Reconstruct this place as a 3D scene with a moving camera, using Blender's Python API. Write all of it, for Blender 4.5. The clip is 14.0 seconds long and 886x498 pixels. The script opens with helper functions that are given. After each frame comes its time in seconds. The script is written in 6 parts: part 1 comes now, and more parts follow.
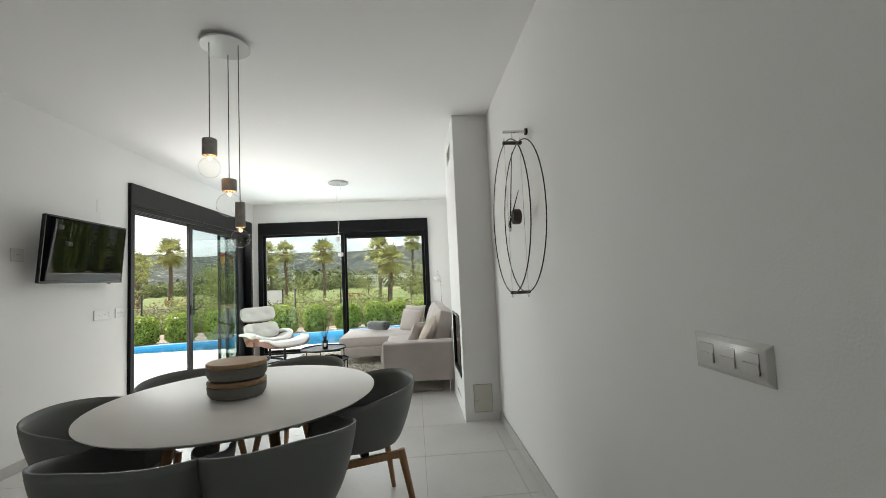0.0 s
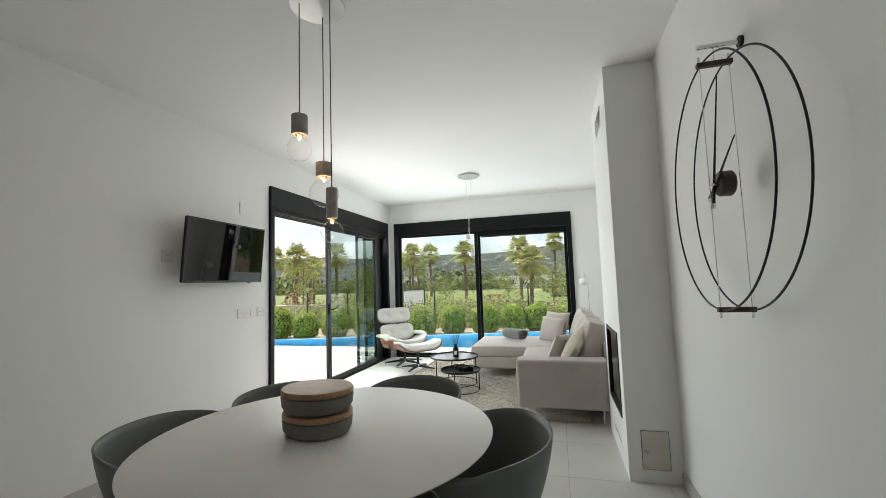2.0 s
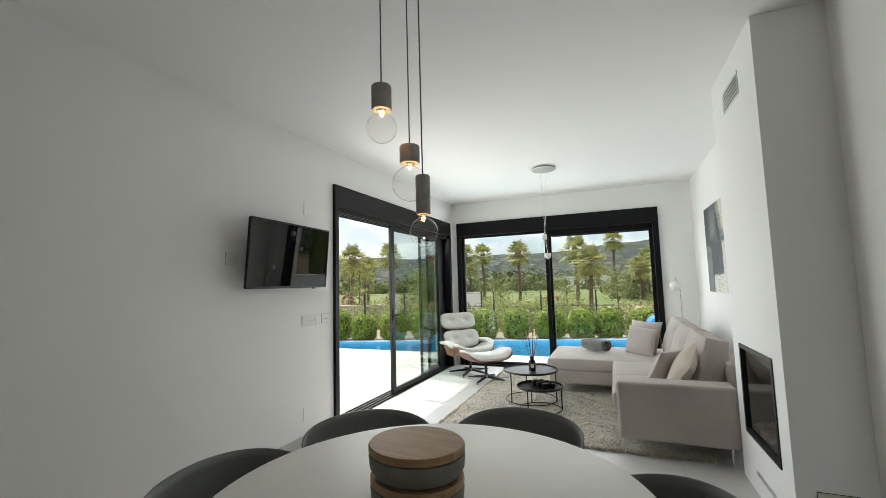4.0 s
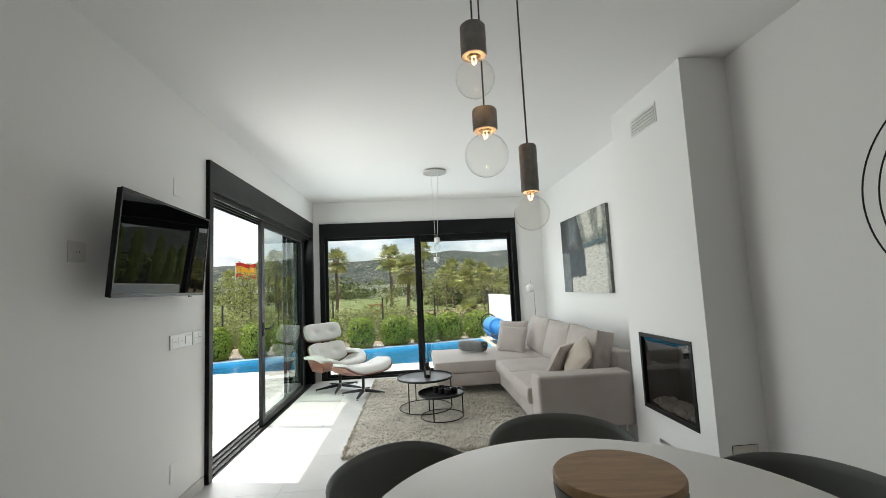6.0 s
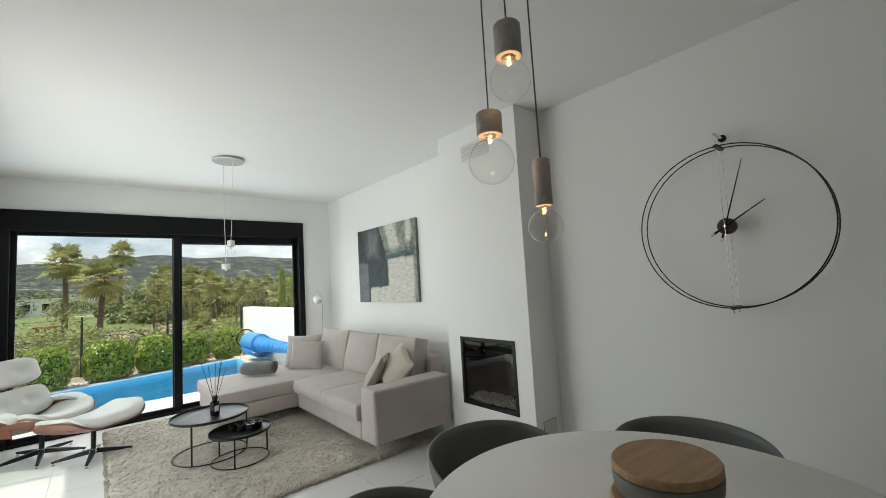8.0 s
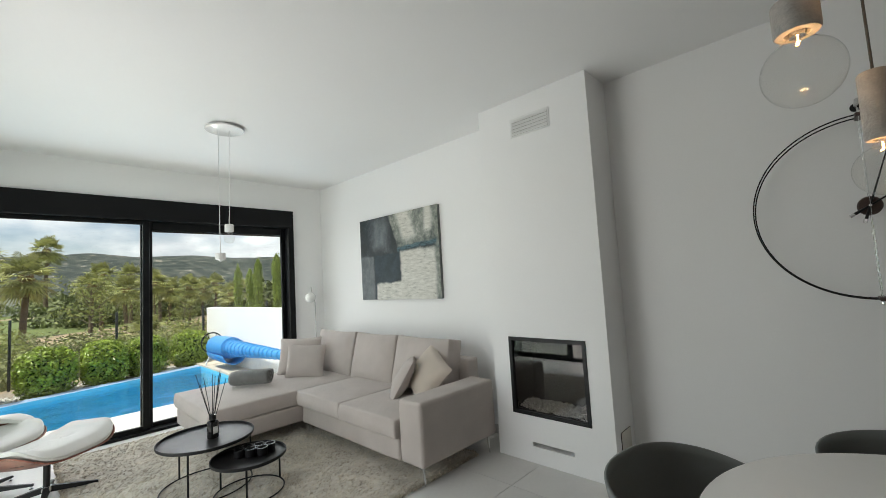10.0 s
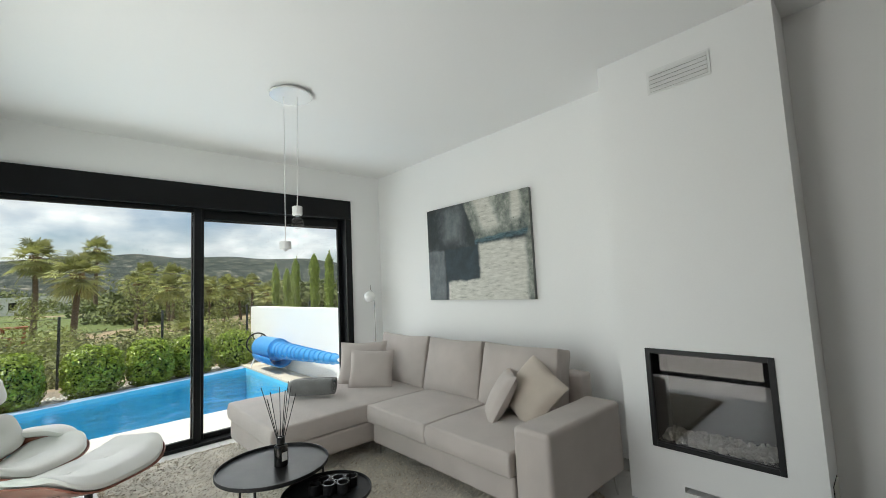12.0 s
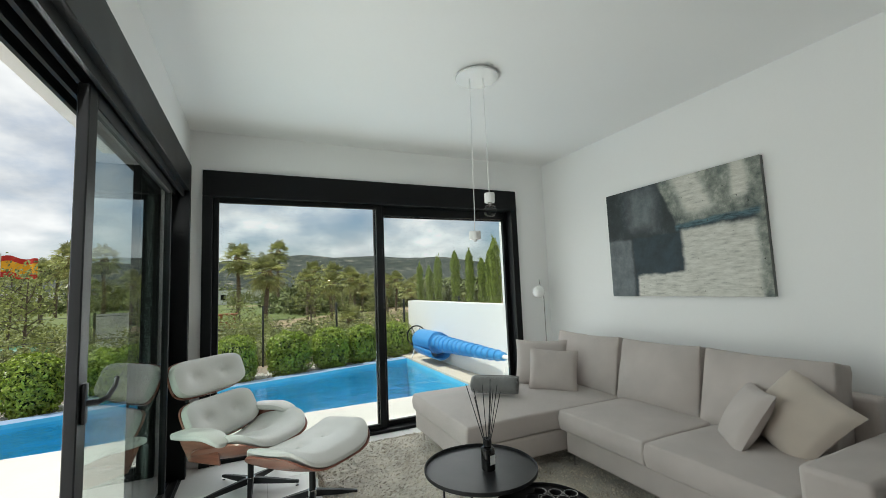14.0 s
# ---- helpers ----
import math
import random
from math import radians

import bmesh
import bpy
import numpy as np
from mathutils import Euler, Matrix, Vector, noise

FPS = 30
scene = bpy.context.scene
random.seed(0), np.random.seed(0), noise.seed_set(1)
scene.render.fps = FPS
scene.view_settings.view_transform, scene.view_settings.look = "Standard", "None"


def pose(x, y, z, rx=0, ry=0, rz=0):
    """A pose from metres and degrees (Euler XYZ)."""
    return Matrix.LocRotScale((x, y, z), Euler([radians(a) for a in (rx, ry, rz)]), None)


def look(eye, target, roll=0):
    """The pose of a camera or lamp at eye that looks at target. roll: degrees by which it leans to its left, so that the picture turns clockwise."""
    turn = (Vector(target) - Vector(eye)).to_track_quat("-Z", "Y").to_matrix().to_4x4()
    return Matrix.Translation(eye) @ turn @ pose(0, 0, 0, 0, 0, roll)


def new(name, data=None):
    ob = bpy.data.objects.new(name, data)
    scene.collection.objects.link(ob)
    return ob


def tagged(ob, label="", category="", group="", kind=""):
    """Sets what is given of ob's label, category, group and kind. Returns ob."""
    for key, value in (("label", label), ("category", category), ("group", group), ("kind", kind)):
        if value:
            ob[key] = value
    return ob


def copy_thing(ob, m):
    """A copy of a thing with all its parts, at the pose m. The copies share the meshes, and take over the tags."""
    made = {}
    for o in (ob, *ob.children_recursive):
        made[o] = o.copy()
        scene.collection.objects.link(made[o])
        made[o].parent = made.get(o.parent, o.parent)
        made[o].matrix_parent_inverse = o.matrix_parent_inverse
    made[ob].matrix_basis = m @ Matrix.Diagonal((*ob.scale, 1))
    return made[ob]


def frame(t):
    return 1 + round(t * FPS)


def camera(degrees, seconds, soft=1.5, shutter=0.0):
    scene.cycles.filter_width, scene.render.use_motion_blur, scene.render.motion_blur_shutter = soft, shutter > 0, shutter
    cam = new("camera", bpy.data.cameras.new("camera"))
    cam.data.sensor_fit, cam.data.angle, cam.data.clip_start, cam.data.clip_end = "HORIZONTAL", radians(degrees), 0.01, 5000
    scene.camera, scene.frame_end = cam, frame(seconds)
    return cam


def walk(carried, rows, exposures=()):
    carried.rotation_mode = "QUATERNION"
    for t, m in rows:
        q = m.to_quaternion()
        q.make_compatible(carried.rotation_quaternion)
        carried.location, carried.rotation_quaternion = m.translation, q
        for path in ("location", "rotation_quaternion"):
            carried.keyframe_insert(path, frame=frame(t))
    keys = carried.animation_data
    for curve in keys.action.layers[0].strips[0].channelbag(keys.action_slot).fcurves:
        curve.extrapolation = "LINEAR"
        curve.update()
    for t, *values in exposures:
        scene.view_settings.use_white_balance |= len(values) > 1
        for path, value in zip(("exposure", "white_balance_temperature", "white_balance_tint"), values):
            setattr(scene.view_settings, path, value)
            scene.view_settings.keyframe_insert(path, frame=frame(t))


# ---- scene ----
cam = camera(94.6, 14.0, 0.85)
PATH = [
    (0, (0.145, 0.042, 1.296), (0.29, 2.033, 1.429), -2.6),
    (0.5, (0.16, 0.255, 1.245), (0.194, 2.25, 1.387), -2.5),
    (1, (0.205, 0.427, 1.237), (0.056, 2.416, 1.387), -2.4),
    (1.5, (0.219, 0.64, 1.268), (-0.133, 2.603, 1.424), -2.2),
    (2, (0.168, 0.771, 1.308), (-0.363, 2.692, 1.474), -1.9),
    (2.5, (0.099, 0.935, 1.354), (-0.575, 2.811, 1.519), -1.8),
    (3, (0.052, 1.071, 1.382), (-0.729, 2.904, 1.552), -1.6),
    (3.2, (0.021, 1.09, 1.373), (-0.794, 2.908, 1.545), -1.5),
    (5.5, (-0.975, 1.222, 1.366), (-1.190, 3.202, 1.551), -2.3),
    (6, (-1.231, 1.286, 1.357), (-1.090, 3.273, 1.540), -2.7),
    (6.5, (-1.377, 1.369, 1.357), (-0.868, 3.296, 1.529), -3.1),
    (7, (-1.545, 1.511, 1.375), (-0.695, 3.313, 1.543), -3.3),
    (7.5, (-1.721, 1.603, 1.397), (-0.61, 3.258, 1.558), -3.3),
    (7.7, (-1.819, 1.65, 1.416), (-0.626, 3.247, 1.576), -3.3),
    (9.8, (-2.149, 2.54, 1.381), (-0.699, 3.908, 1.545), -3.4),
    (10, (-2.14, 2.609, 1.39), (-0.697, 3.984, 1.542), -3.3),
    (10.5, (-2.021, 2.833, 1.374), (-0.573, 4.204, 1.527), -3.3),
    (11, (-1.901, 3.066, 1.359), (-0.462, 4.446, 1.514), -3.1),
    (11.5, (-1.97, 3.251, 1.349), (-0.563, 4.662, 1.515), -2.9),
    (12, (-2.079, 3.442, 1.368), (-0.733, 4.911, 1.54), -2.7),
    (12.5, (-2.148, 3.589, 1.348), (-0.9, 5.142, 1.524), -2.6),
    (13, (-2.167, 3.798, 1.343), (-1.055, 5.45, 1.524), -2.4),
    (13.5, (-2.228, 3.91, 1.349), (-1.256, 5.649, 1.532), -2.4),
    (14, (-2.287, 3.911, 1.356), (-1.465, 5.724, 1.542), -2.3),
]
walk(cam, [(t, look(eye, target, roll)) for t, eye, target, roll in PATH], [(0.0, 0.59, 6640, 11), (3.0, 0.39, 6620, 11), (6.5, 0.12, 6580, 11), (11.0, -0.05, 6560, 10.5), (12.5, -0.18, 6500, 9), (14.0, -0.40, 6480, 7)])

# ---- world, sun, exposure ----
ELEV = radians(62.0)
flat = Vector((-0.98, 0.20, 0)).normalized()
SUN_FROM = Vector((flat.x * math.cos(ELEV), flat.y * math.cos(ELEV), math.sin(ELEV)))
sun_data = bpy.data.lights.new("sun", "SUN")
sun_data.energy, sun_data.angle, sun_data.color = 5.0, radians(0.6), (1.0, 0.95, 0.87)
sun = new("sun", sun_data)
sun.matrix_world = look(SUN_FROM * 30, (0, 0, 0))

world = bpy.data.worlds.new("sky")
scene.world = world
world.use_nodes = True
wn, wl = world.node_tree.nodes, world.node_tree.links
wn.clear()
w_out, w_bg = wn.new("ShaderNodeOutputWorld"), wn.new("ShaderNodeBackground")
w_sky = wn.new("ShaderNodeTexSky")
w_sky.sky_type, w_sky.sun_disc = "NISHITA", False
w_sky.sun_elevation, w_sky.sun_rotation = ELEV, radians(282)
w_sky.air_density, w_sky.dust_density, w_sky.ozone_density = 1.0, 1.4, 1.0
w_co, w_sep, w_cmb = wn.new("ShaderNodeTexCoord"), wn.new("ShaderNodeSeparateXYZ"), wn.new("ShaderNodeCombineXYZ")
wl.new(w_co.outputs["Generated"], w_sep.inputs[0])
w_lift = wn.new("ShaderNodeMath")
w_lift.operation = "ADD"
wl.new(w_sep.outputs["Z"], w_lift.inputs[0])
w_lift.inputs[1].default_value = 0.38
for ax in ("X", "Y"):
    w_div = wn.new("ShaderNodeMath")
    w_div.operation = "DIVIDE"
    wl.new(w_sep.outputs[ax], w_div.inputs[0])
    wl.new(w_lift.outputs[0], w_div.inputs[1])
    wl.new(w_div.outputs[0], w_cmb.inputs[ax])
w_noise, w_ramp = wn.new("ShaderNodeTexNoise"), wn.new("ShaderNodeValToRGB")
w_noise.inputs["Scale"].default_value, w_noise.inputs["Detail"].default_value = 2.1, 9
w_noise.inputs["Roughness"].default_value = 0.56
wl.new(w_cmb.outputs[0], w_noise.inputs["Vector"])
wl.new(w_noise.outputs["Fac"], w_ramp.inputs[0])
w_ramp.color_ramp.elements[0].position, w_ramp.color_ramp.elements[1].position = 0.36, 0.60
w_shade, w_sramp = wn.new("ShaderNodeTexNoise"), wn.new("ShaderNodeValToRGB")
w_shade.inputs["Scale"].default_value, w_shade.inputs["Detail"].default_value = 3.4, 7
wl.new(w_cmb.outputs[0], w_shade.inputs["Vector"])
wl.new(w_shade.outputs["Fac"], w_sramp.inputs[0])
w_sramp.color_ramp.elements[0].position, w_sramp.color_ramp.elements[0].color = 0.36, (5.6, 5.9, 6.3, 1)
w_sramp.color_ramp.elements[1].position, w_sramp.color_ramp.elements[1].color = 0.62, (9.4, 9.5, 9.6, 1)
w_mix = wn.new("ShaderNodeMix")
w_mix.data_type = "RGBA"
wl.new(w_ramp.outputs[0], w_mix.inputs["Factor"])
wl.new(w_sky.outputs[0], w_mix.inputs["A"])
wl.new(w_sramp.outputs[0], w_mix.inputs["B"])
wl.new(w_mix.outputs["Result"], w_bg.inputs["Color"])
w_bg.inputs["Strength"].default_value = 0.137
wl.new(w_bg.outputs[0], w_out.inputs[0])

# the sky's light in the two glazed openings
for nm, eye, aim, w, h, power in (("sky_light_window", (-1.14, 8.10, 1.12), (-1.14, 0, -0.5), 2.9, 2.1, 34.0), ("sky_light_door", (-3.05, 6.1, 1.12), (0, 6.1, 0.55), 3.0, 2.1, 56.0)):
    ld = bpy.data.lights.new(nm, "AREA")
    ld.shape, ld.size, ld.size_y, ld.energy, ld.color = "RECTANGLE", w, h, power, (0.965, 1.0, 0.985)
    ld.cycles.use_multiple_importance_sampling = False
    new(nm, ld).matrix_world = look(eye, aim)


# ---- materials ----
def tree(name):
    m = bpy.data.materials.new(name)
    m.use_nodes = True
    n = m.node_tree.nodes
    return m, n, m.node_tree.links, n["Principled BSDF"]


def mat(name, color, rough=0.6, metal=0.0, vary=0.08, scale=6.0, fine=60.0, bump=0.0, bump_scale=120.0, island=0.0, obj=0.0, sheen=0.0, coat=0.0, stretch=(1, 1, 1), tint=None, spec=0.5, thin=0.0):
    """Base colour with broad and fine variation, gloss that varies, and a fine relief."""
    m, n, l, b = tree(name)
    co, mp = n.new("ShaderNodeTexCoord"), n.new("ShaderNodeMapping")
    l.new(co.outputs["Object"], mp.inputs[0])
    mp.inputs["Scale"].default_value = stretch
    big, small = n.new("ShaderNodeTexNoise"), n.new("ShaderNodeTexNoise")
    big.inputs["Scale"].default_value, big.inputs["Detail"].default_value = scale, 5
    small.inputs["Scale"].default_value, small.inputs["Detail"].default_value = fine, 3
    l.new(mp.outputs[0], big.inputs["Vector"])
    l.new(mp.outputs[0], small.inputs["Vector"])
    add = n.new("ShaderNodeMath")
    add.operation = "MULTIPLY_ADD"
    l.new(small.outputs["Fac"], add.inputs[0])
    add.inputs[1].default_value = 0.4
    l.new(big.outputs["Fac"], add.inputs[2])
    fac = add.outputs[0]
    if island or obj:
        src = n.new("ShaderNodeNewGeometry").outputs["Random Per Island"] if island else n.new("ShaderNodeObjectInfo").outputs["Random"]
        isl = n.new("ShaderNodeMath")
        isl.operation = "MULTIPLY_ADD"
        l.new(src, isl.inputs[0])
        isl.inputs[1].default_value = island or obj
        l.new(fac, isl.inputs[2])
        fit = n.new("ShaderNodeMath")
        fit.operation, fit.inputs[1].default_value = "DIVIDE", 1.4 + (island or obj)
        l.new(isl.outputs[0], fit.inputs[0])
        fac = fit.outputs[0]
    ramp = n.new("ShaderNodeValToRGB")
    full = 1.4 + (island or obj) if island or obj else 1.0
    ramp.color_ramp.elements[0].position, ramp.color_ramp.elements[1].position = 0.45 / full, (0.95 + (island or obj)) / full
    c2 = tint or color
    ramp.color_ramp.elements[0].color = (*[max(0, c * (1 - vary)) for c in color], 1)
    ramp.color_ramp.elements[1].color = (*[min(1, c * (1 + vary)) for c in c2], 1)
    l.new(fac, ramp.inputs[0])
    l.new(ramp.outputs[0], b.inputs["Base Color"])
    b.inputs["Metallic"].default_value = metal
    rr = n.new("ShaderNodeMapRange")
    rr.inputs["To Min"].default_value, rr.inputs["To Max"].default_value = max(0, rough - 0.07), min(1, rough + 0.07)
    l.new(big.outputs["Fac"], rr.inputs["Value"])
    l.new(rr.outputs[0], b.inputs["Roughness"])
    b.inputs["Specular IOR Level"].default_value = spec
    if thin:
        tl, mx = n.new("ShaderNodeBsdfTranslucent"), n.new("ShaderNodeMixShader")
        l.new(ramp.outputs[0], tl.inputs["Color"])
        mx.inputs[0].default_value = thin
        l.new(b.outputs[0], mx.inputs[1])
        l.new(tl.outputs[0], mx.inputs[2])
        l.new(mx.outputs[0], n["Material Output"].inputs[0])
    if sheen:
        b.inputs["Sheen Weight"].default_value = sheen
    if coat:
        b.inputs["Coat Weight"].default_value = coat
    if bump:
        bn, bp = n.new("ShaderNodeTexNoise"), n.new("ShaderNodeBump")
        bn.inputs["Scale"].default_value, bn.inputs["Detail"].default_value = bump_scale, 4
        l.new(mp.outputs[0], bn.inputs["Vector"])
        l.new(bn.outputs["Fac"], bp.inputs["Height"])
        bp.inputs["Strength"].default_value, bp.inputs["Distance"].default_value = bump, 0.01
        l.new(bp.outputs[0], b.inputs["Normal"])
    return m


def glass_mat(name, clear=(0.95, 0.97, 0.96), face=0.03, ripple=0.0, rough=0.0):
    """Clear sheet whose gloss grows towards grazing view."""
    m, n, l, b = tree(name)
    n.remove(b)
    out = n["Material Output"]
    tr, gl, mx, lw = n.new("ShaderNodeBsdfTransparent"), n.new("ShaderNodeBsdfGlossy"), n.new("ShaderNodeMixShader"), n.new("ShaderNodeLayerWeight")
    tr.inputs[0].default_value = (*clear, 1)
    gl.inputs["Roughness"].default_value = rough
    lw.inputs["Blend"].default_value = 0.5
    pw, sc = n.new("ShaderNodeMath"), n.new("ShaderNodeMath")
    pw.operation, sc.operation = "POWER", "MULTIPLY_ADD"
    l.new(lw.outputs["Facing"], pw.inputs[0])
    pw.inputs[1].default_value = 5.0
    l.new(pw.outputs[0], sc.inputs[0])
    sc.inputs[1].default_value, sc.inputs[2].default_value = 1 - face, face
    if ripple:
        co, nz, bp = n.new("ShaderNodeTexCoord"), n.new("ShaderNodeTexNoise"), n.new("ShaderNodeBump")
        nz.inputs["Scale"].default_value, nz.inputs["Detail"].default_value = 3.2, 3
        l.new(co.outputs["Object"], nz.inputs["Vector"])
        l.new(nz.outputs["Fac"], bp.inputs["Height"])
        bp.inputs["Strength"].default_value, bp.inputs["Distance"].default_value = ripple, 0.08
        l.new(bp.outputs[0], gl.inputs["Normal"])
        l.new(bp.outputs[0], lw.inputs["Normal"])
    l.new(sc.outputs[0], mx.inputs[0])
    l.new(tr.outputs[0], mx.inputs[1])
    l.new(gl.outputs[0], mx.inputs[2])
    l.new(mx.outputs[0], out.inputs[0])
    return m


def glow_mat(name, color, strength):
    m, n, l, b = tree(name)
    b.inputs["Emission Color"].default_value = (*color, 1)
    b.inputs["Emission Strength"].default_value = strength
    b.inputs["Base Color"].default_value = (*color, 1)
    return m


PAINT = mat("wall_paint", (0.865, 0.862, 0.855), 0.75, vary=0.015, scale=0.8, fine=90, bump=0.06, bump_scale=160)
CEIL = mat("ceiling_paint", (0.87, 0.868, 0.862), 0.85, vary=0.012, scale=0.6, fine=70, bump=0.04, bump_scale=140)
STUCCO = mat("outside_render", (0.82, 0.81, 0.79), 0.85, vary=0.04, scale=1.2, fine=40, bump=0.25, bump_scale=90)
TILE = mat("porcelain_tile", (0.66, 0.648, 0.63), 0.34, vary=0.07, scale=2.2, fine=30, bump=0.02, bump_scale=40, obj=0.12)
GROUT = mat("grout", (0.42, 0.41, 0.39), 0.9, vary=0.1, bump=0.1)
SKIRT = mat("skirting_tile", (0.52, 0.51, 0.49), 0.4, vary=0.06, scale=3, fine=30)
FRAME = mat("anthracite_aluminium", (0.005, 0.0056, 0.0062), 0.42, spec=0.20, vary=0.1, scale=4, fine=300, bump=0.05, bump_scale=500)
RUBBER = mat("black_seal", (0.008, 0.008, 0.008), 0.7, vary=0.1)
GLASS = glass_mat("window_glass", (0.965, 0.985, 0.972))
DOOR_GLASS = glass_mat("tinted_door_glass", (0.80, 0.848, 0.828), 0.05)
BULB = glass_mat("bulb_glass", (0.988, 0.985, 0.975), 0.035)
WATER = glass_mat("pool_water", (0.62, 0.90, 0.98), 0.02, ripple=0.35)
CONCRETE = mat("lamp_concrete", (0.41, 0.385, 0.355), 0.85, vary=0.18, scale=40, fine=200, bump=0.25, bump_scale=200)
WHITE_METAL = mat("white_lacquer", (0.80, 0.80, 0.79), 0.3, vary=0.02, scale=5)
PLATE_GLOSS = mat("polished_white_plate", (0.74, 0.74, 0.73), 0.10, vary=0.02, scale=5, coat=0.6)
CORD = mat("grey_textile_cord", (0.10, 0.10, 0.095), 0.9, vary=0.1, fine=300)
CHROME = mat("polished_steel", (0.72, 0.72, 0.72), 0.16, metal=1.0, vary=0.05)
BLACK = mat("black_lacquer", (0.010, 0.010, 0.011), 0.38, spec=0.3, vary=0.15, scale=10, fine=200, bump=0.03, bump_scale=300)
SHELL = mat("grey_plastic_shell", (0.175, 0.188, 0.184), 0.5, vary=0.08, scale=3, fine=250, bump=0.05, bump_scale=600)
OAK = mat("oak", (0.36, 0.20, 0.095), 0.5, vary=0.25, scale=9, fine=40, stretch=(6, 6, 0.6), bump=0.1, bump_scale=90)
LID_WOOD = mat("bowl_lid_wood", (0.37, 0.225, 0.115), 0.5, vary=0.28, scale=7, fine=40, stretch=(0.8, 9, 9), bump=0.08, bump_scale=80)
STONEWARE = mat("grey_stoneware", (0.17, 0.165, 0.15), 0.62, vary=0.12, scale=20, fine=140, bump=0.1, bump_scale=200)
TABLE_TOP = mat("matt_white_laminate", (0.86, 0.848, 0.825), 0.5, spec=0.35, vary=0.02, scale=4, fine=200)
FABRIC = mat("beige_weave", (0.475, 0.422, 0.393), 0.92, vary=0.09, scale=5, fine=420, bump=0.35, bump_scale=650, sheen=0.25)
FABRIC2 = mat("pale_linen", (0.54, 0.468, 0.40), 0.92, vary=0.09, scale=6, fine=420, bump=0.4, bump_scale=500, sheen=0.25)
THROW = mat("grey_throw", (0.16, 0.16, 0.155), 0.95, vary=0.2, scale=14, fine=200, bump=0.6, bump_scale=220, sheen=0.4)
TUFT = mat("rug_tuft", (0.34, 0.30, 0.24), 0.97, vary=0.22, scale=6, fine=45, island=0.5, tint=(0.67, 0.61, 0.51), sheen=0.4, thin=0.2)
WOOL = mat("rug_wool", (0.50, 0.46, 0.39), 0.97, vary=0.20, scale=6, fine=45, bump=0.9, bump_scale=55, sheen=0.4)
LEATHER = mat("white_leather", (0.56, 0.545, 0.515), 0.42, vary=0.04, scale=6, fine=180, bump=0.12, bump_scale=260)
PLY = mat("rosewood_ply", (0.23, 0.085, 0.055), 0.3, vary=0.3, scale=4, fine=30, stretch=(1, 9, 9), coat=0.3)
SCREEN = mat("tv_screen", (0.004, 0.004, 0.005), -0.07, vary=0.05, spec=0.35)
PLASTIC_W = mat("white_plastic", (0.74, 0.74, 0.72), 0.3, vary=0.02)
CREAM = mat("cream_enamel", (0.62, 0.60, 0.53), 0.4, vary=0.05)
DARK_IN = mat("firebox_steel", (0.010, 0.010, 0.011), 0.6, spec=0.2, vary=0.3, scale=8)
PEBBLE = mat("pebble", (0.62, 0.57, 0.50), 0.7, vary=0.3, island=0.6, scale=6)
WALNUT = mat("walnut", (0.045, 0.025, 0.02), 0.45, vary=0.25, stretch=(8, 1, 8))


# ---- builders ----
def box(bm, x0, x1, y0, y1, z0, z1, bevel=0.0, segs=2):
    made = bmesh.ops.create_cube(bm, size=1)
    vs = made["verts"]
    bmesh.ops.scale(bm, vec=(x1 - x0, y1 - y0, z1 - z0), verts=vs)
    bmesh.ops.translate(bm, vec=((x0 + x1) / 2, (y0 + y1) / 2, (z0 + z1) / 2), verts=vs)
    if bevel:
        es = list({e for v in vs for e in v.link_edges})
        bmesh.ops.bevel(bm, geom=es, offset=bevel, segments=segs, profile=0.5, affect="EDGES")
    return bm


def boxes(*specs):
    bm = bmesh.new()
    for s in specs:
        box(bm, *s)
    return bm


def turned(profile, segs=32, sx=1.0, sy=1.0, at=(0, 0, 0)):
    """A body of revolution from (radius, height) pairs."""
    bm = bmesh.new()
    rings = []
    for r, z in profile:
        if r < 1e-5:
            rings.append([bm.verts.new((at[0], at[1], at[2] + z))])
        else:
            rings.append([bm.verts.new((at[0] + r * sx * math.cos(2 * math.pi * i / segs), at[1] + r * sy * math.sin(2 * math.pi * i / segs), at[2] + z)) for i in range(segs)])
    for a, b in zip(rings, rings[1:]):
        for i in range(segs):
            j = (i + 1) % segs
            if len(a) == 1 and len(b) == 1:
                continue
            if len(a) == 1:
                bm.faces.new((a[0], b[j], b[i]))
            elif len(b) == 1:
                bm.faces.new((a[i], a[j], b[0]))
            else:
                bm.faces.new((a[i], a[j], b[j], b[i]))
    bmesh.ops.recalc_face_normals(bm, faces=bm.faces)
    return bm


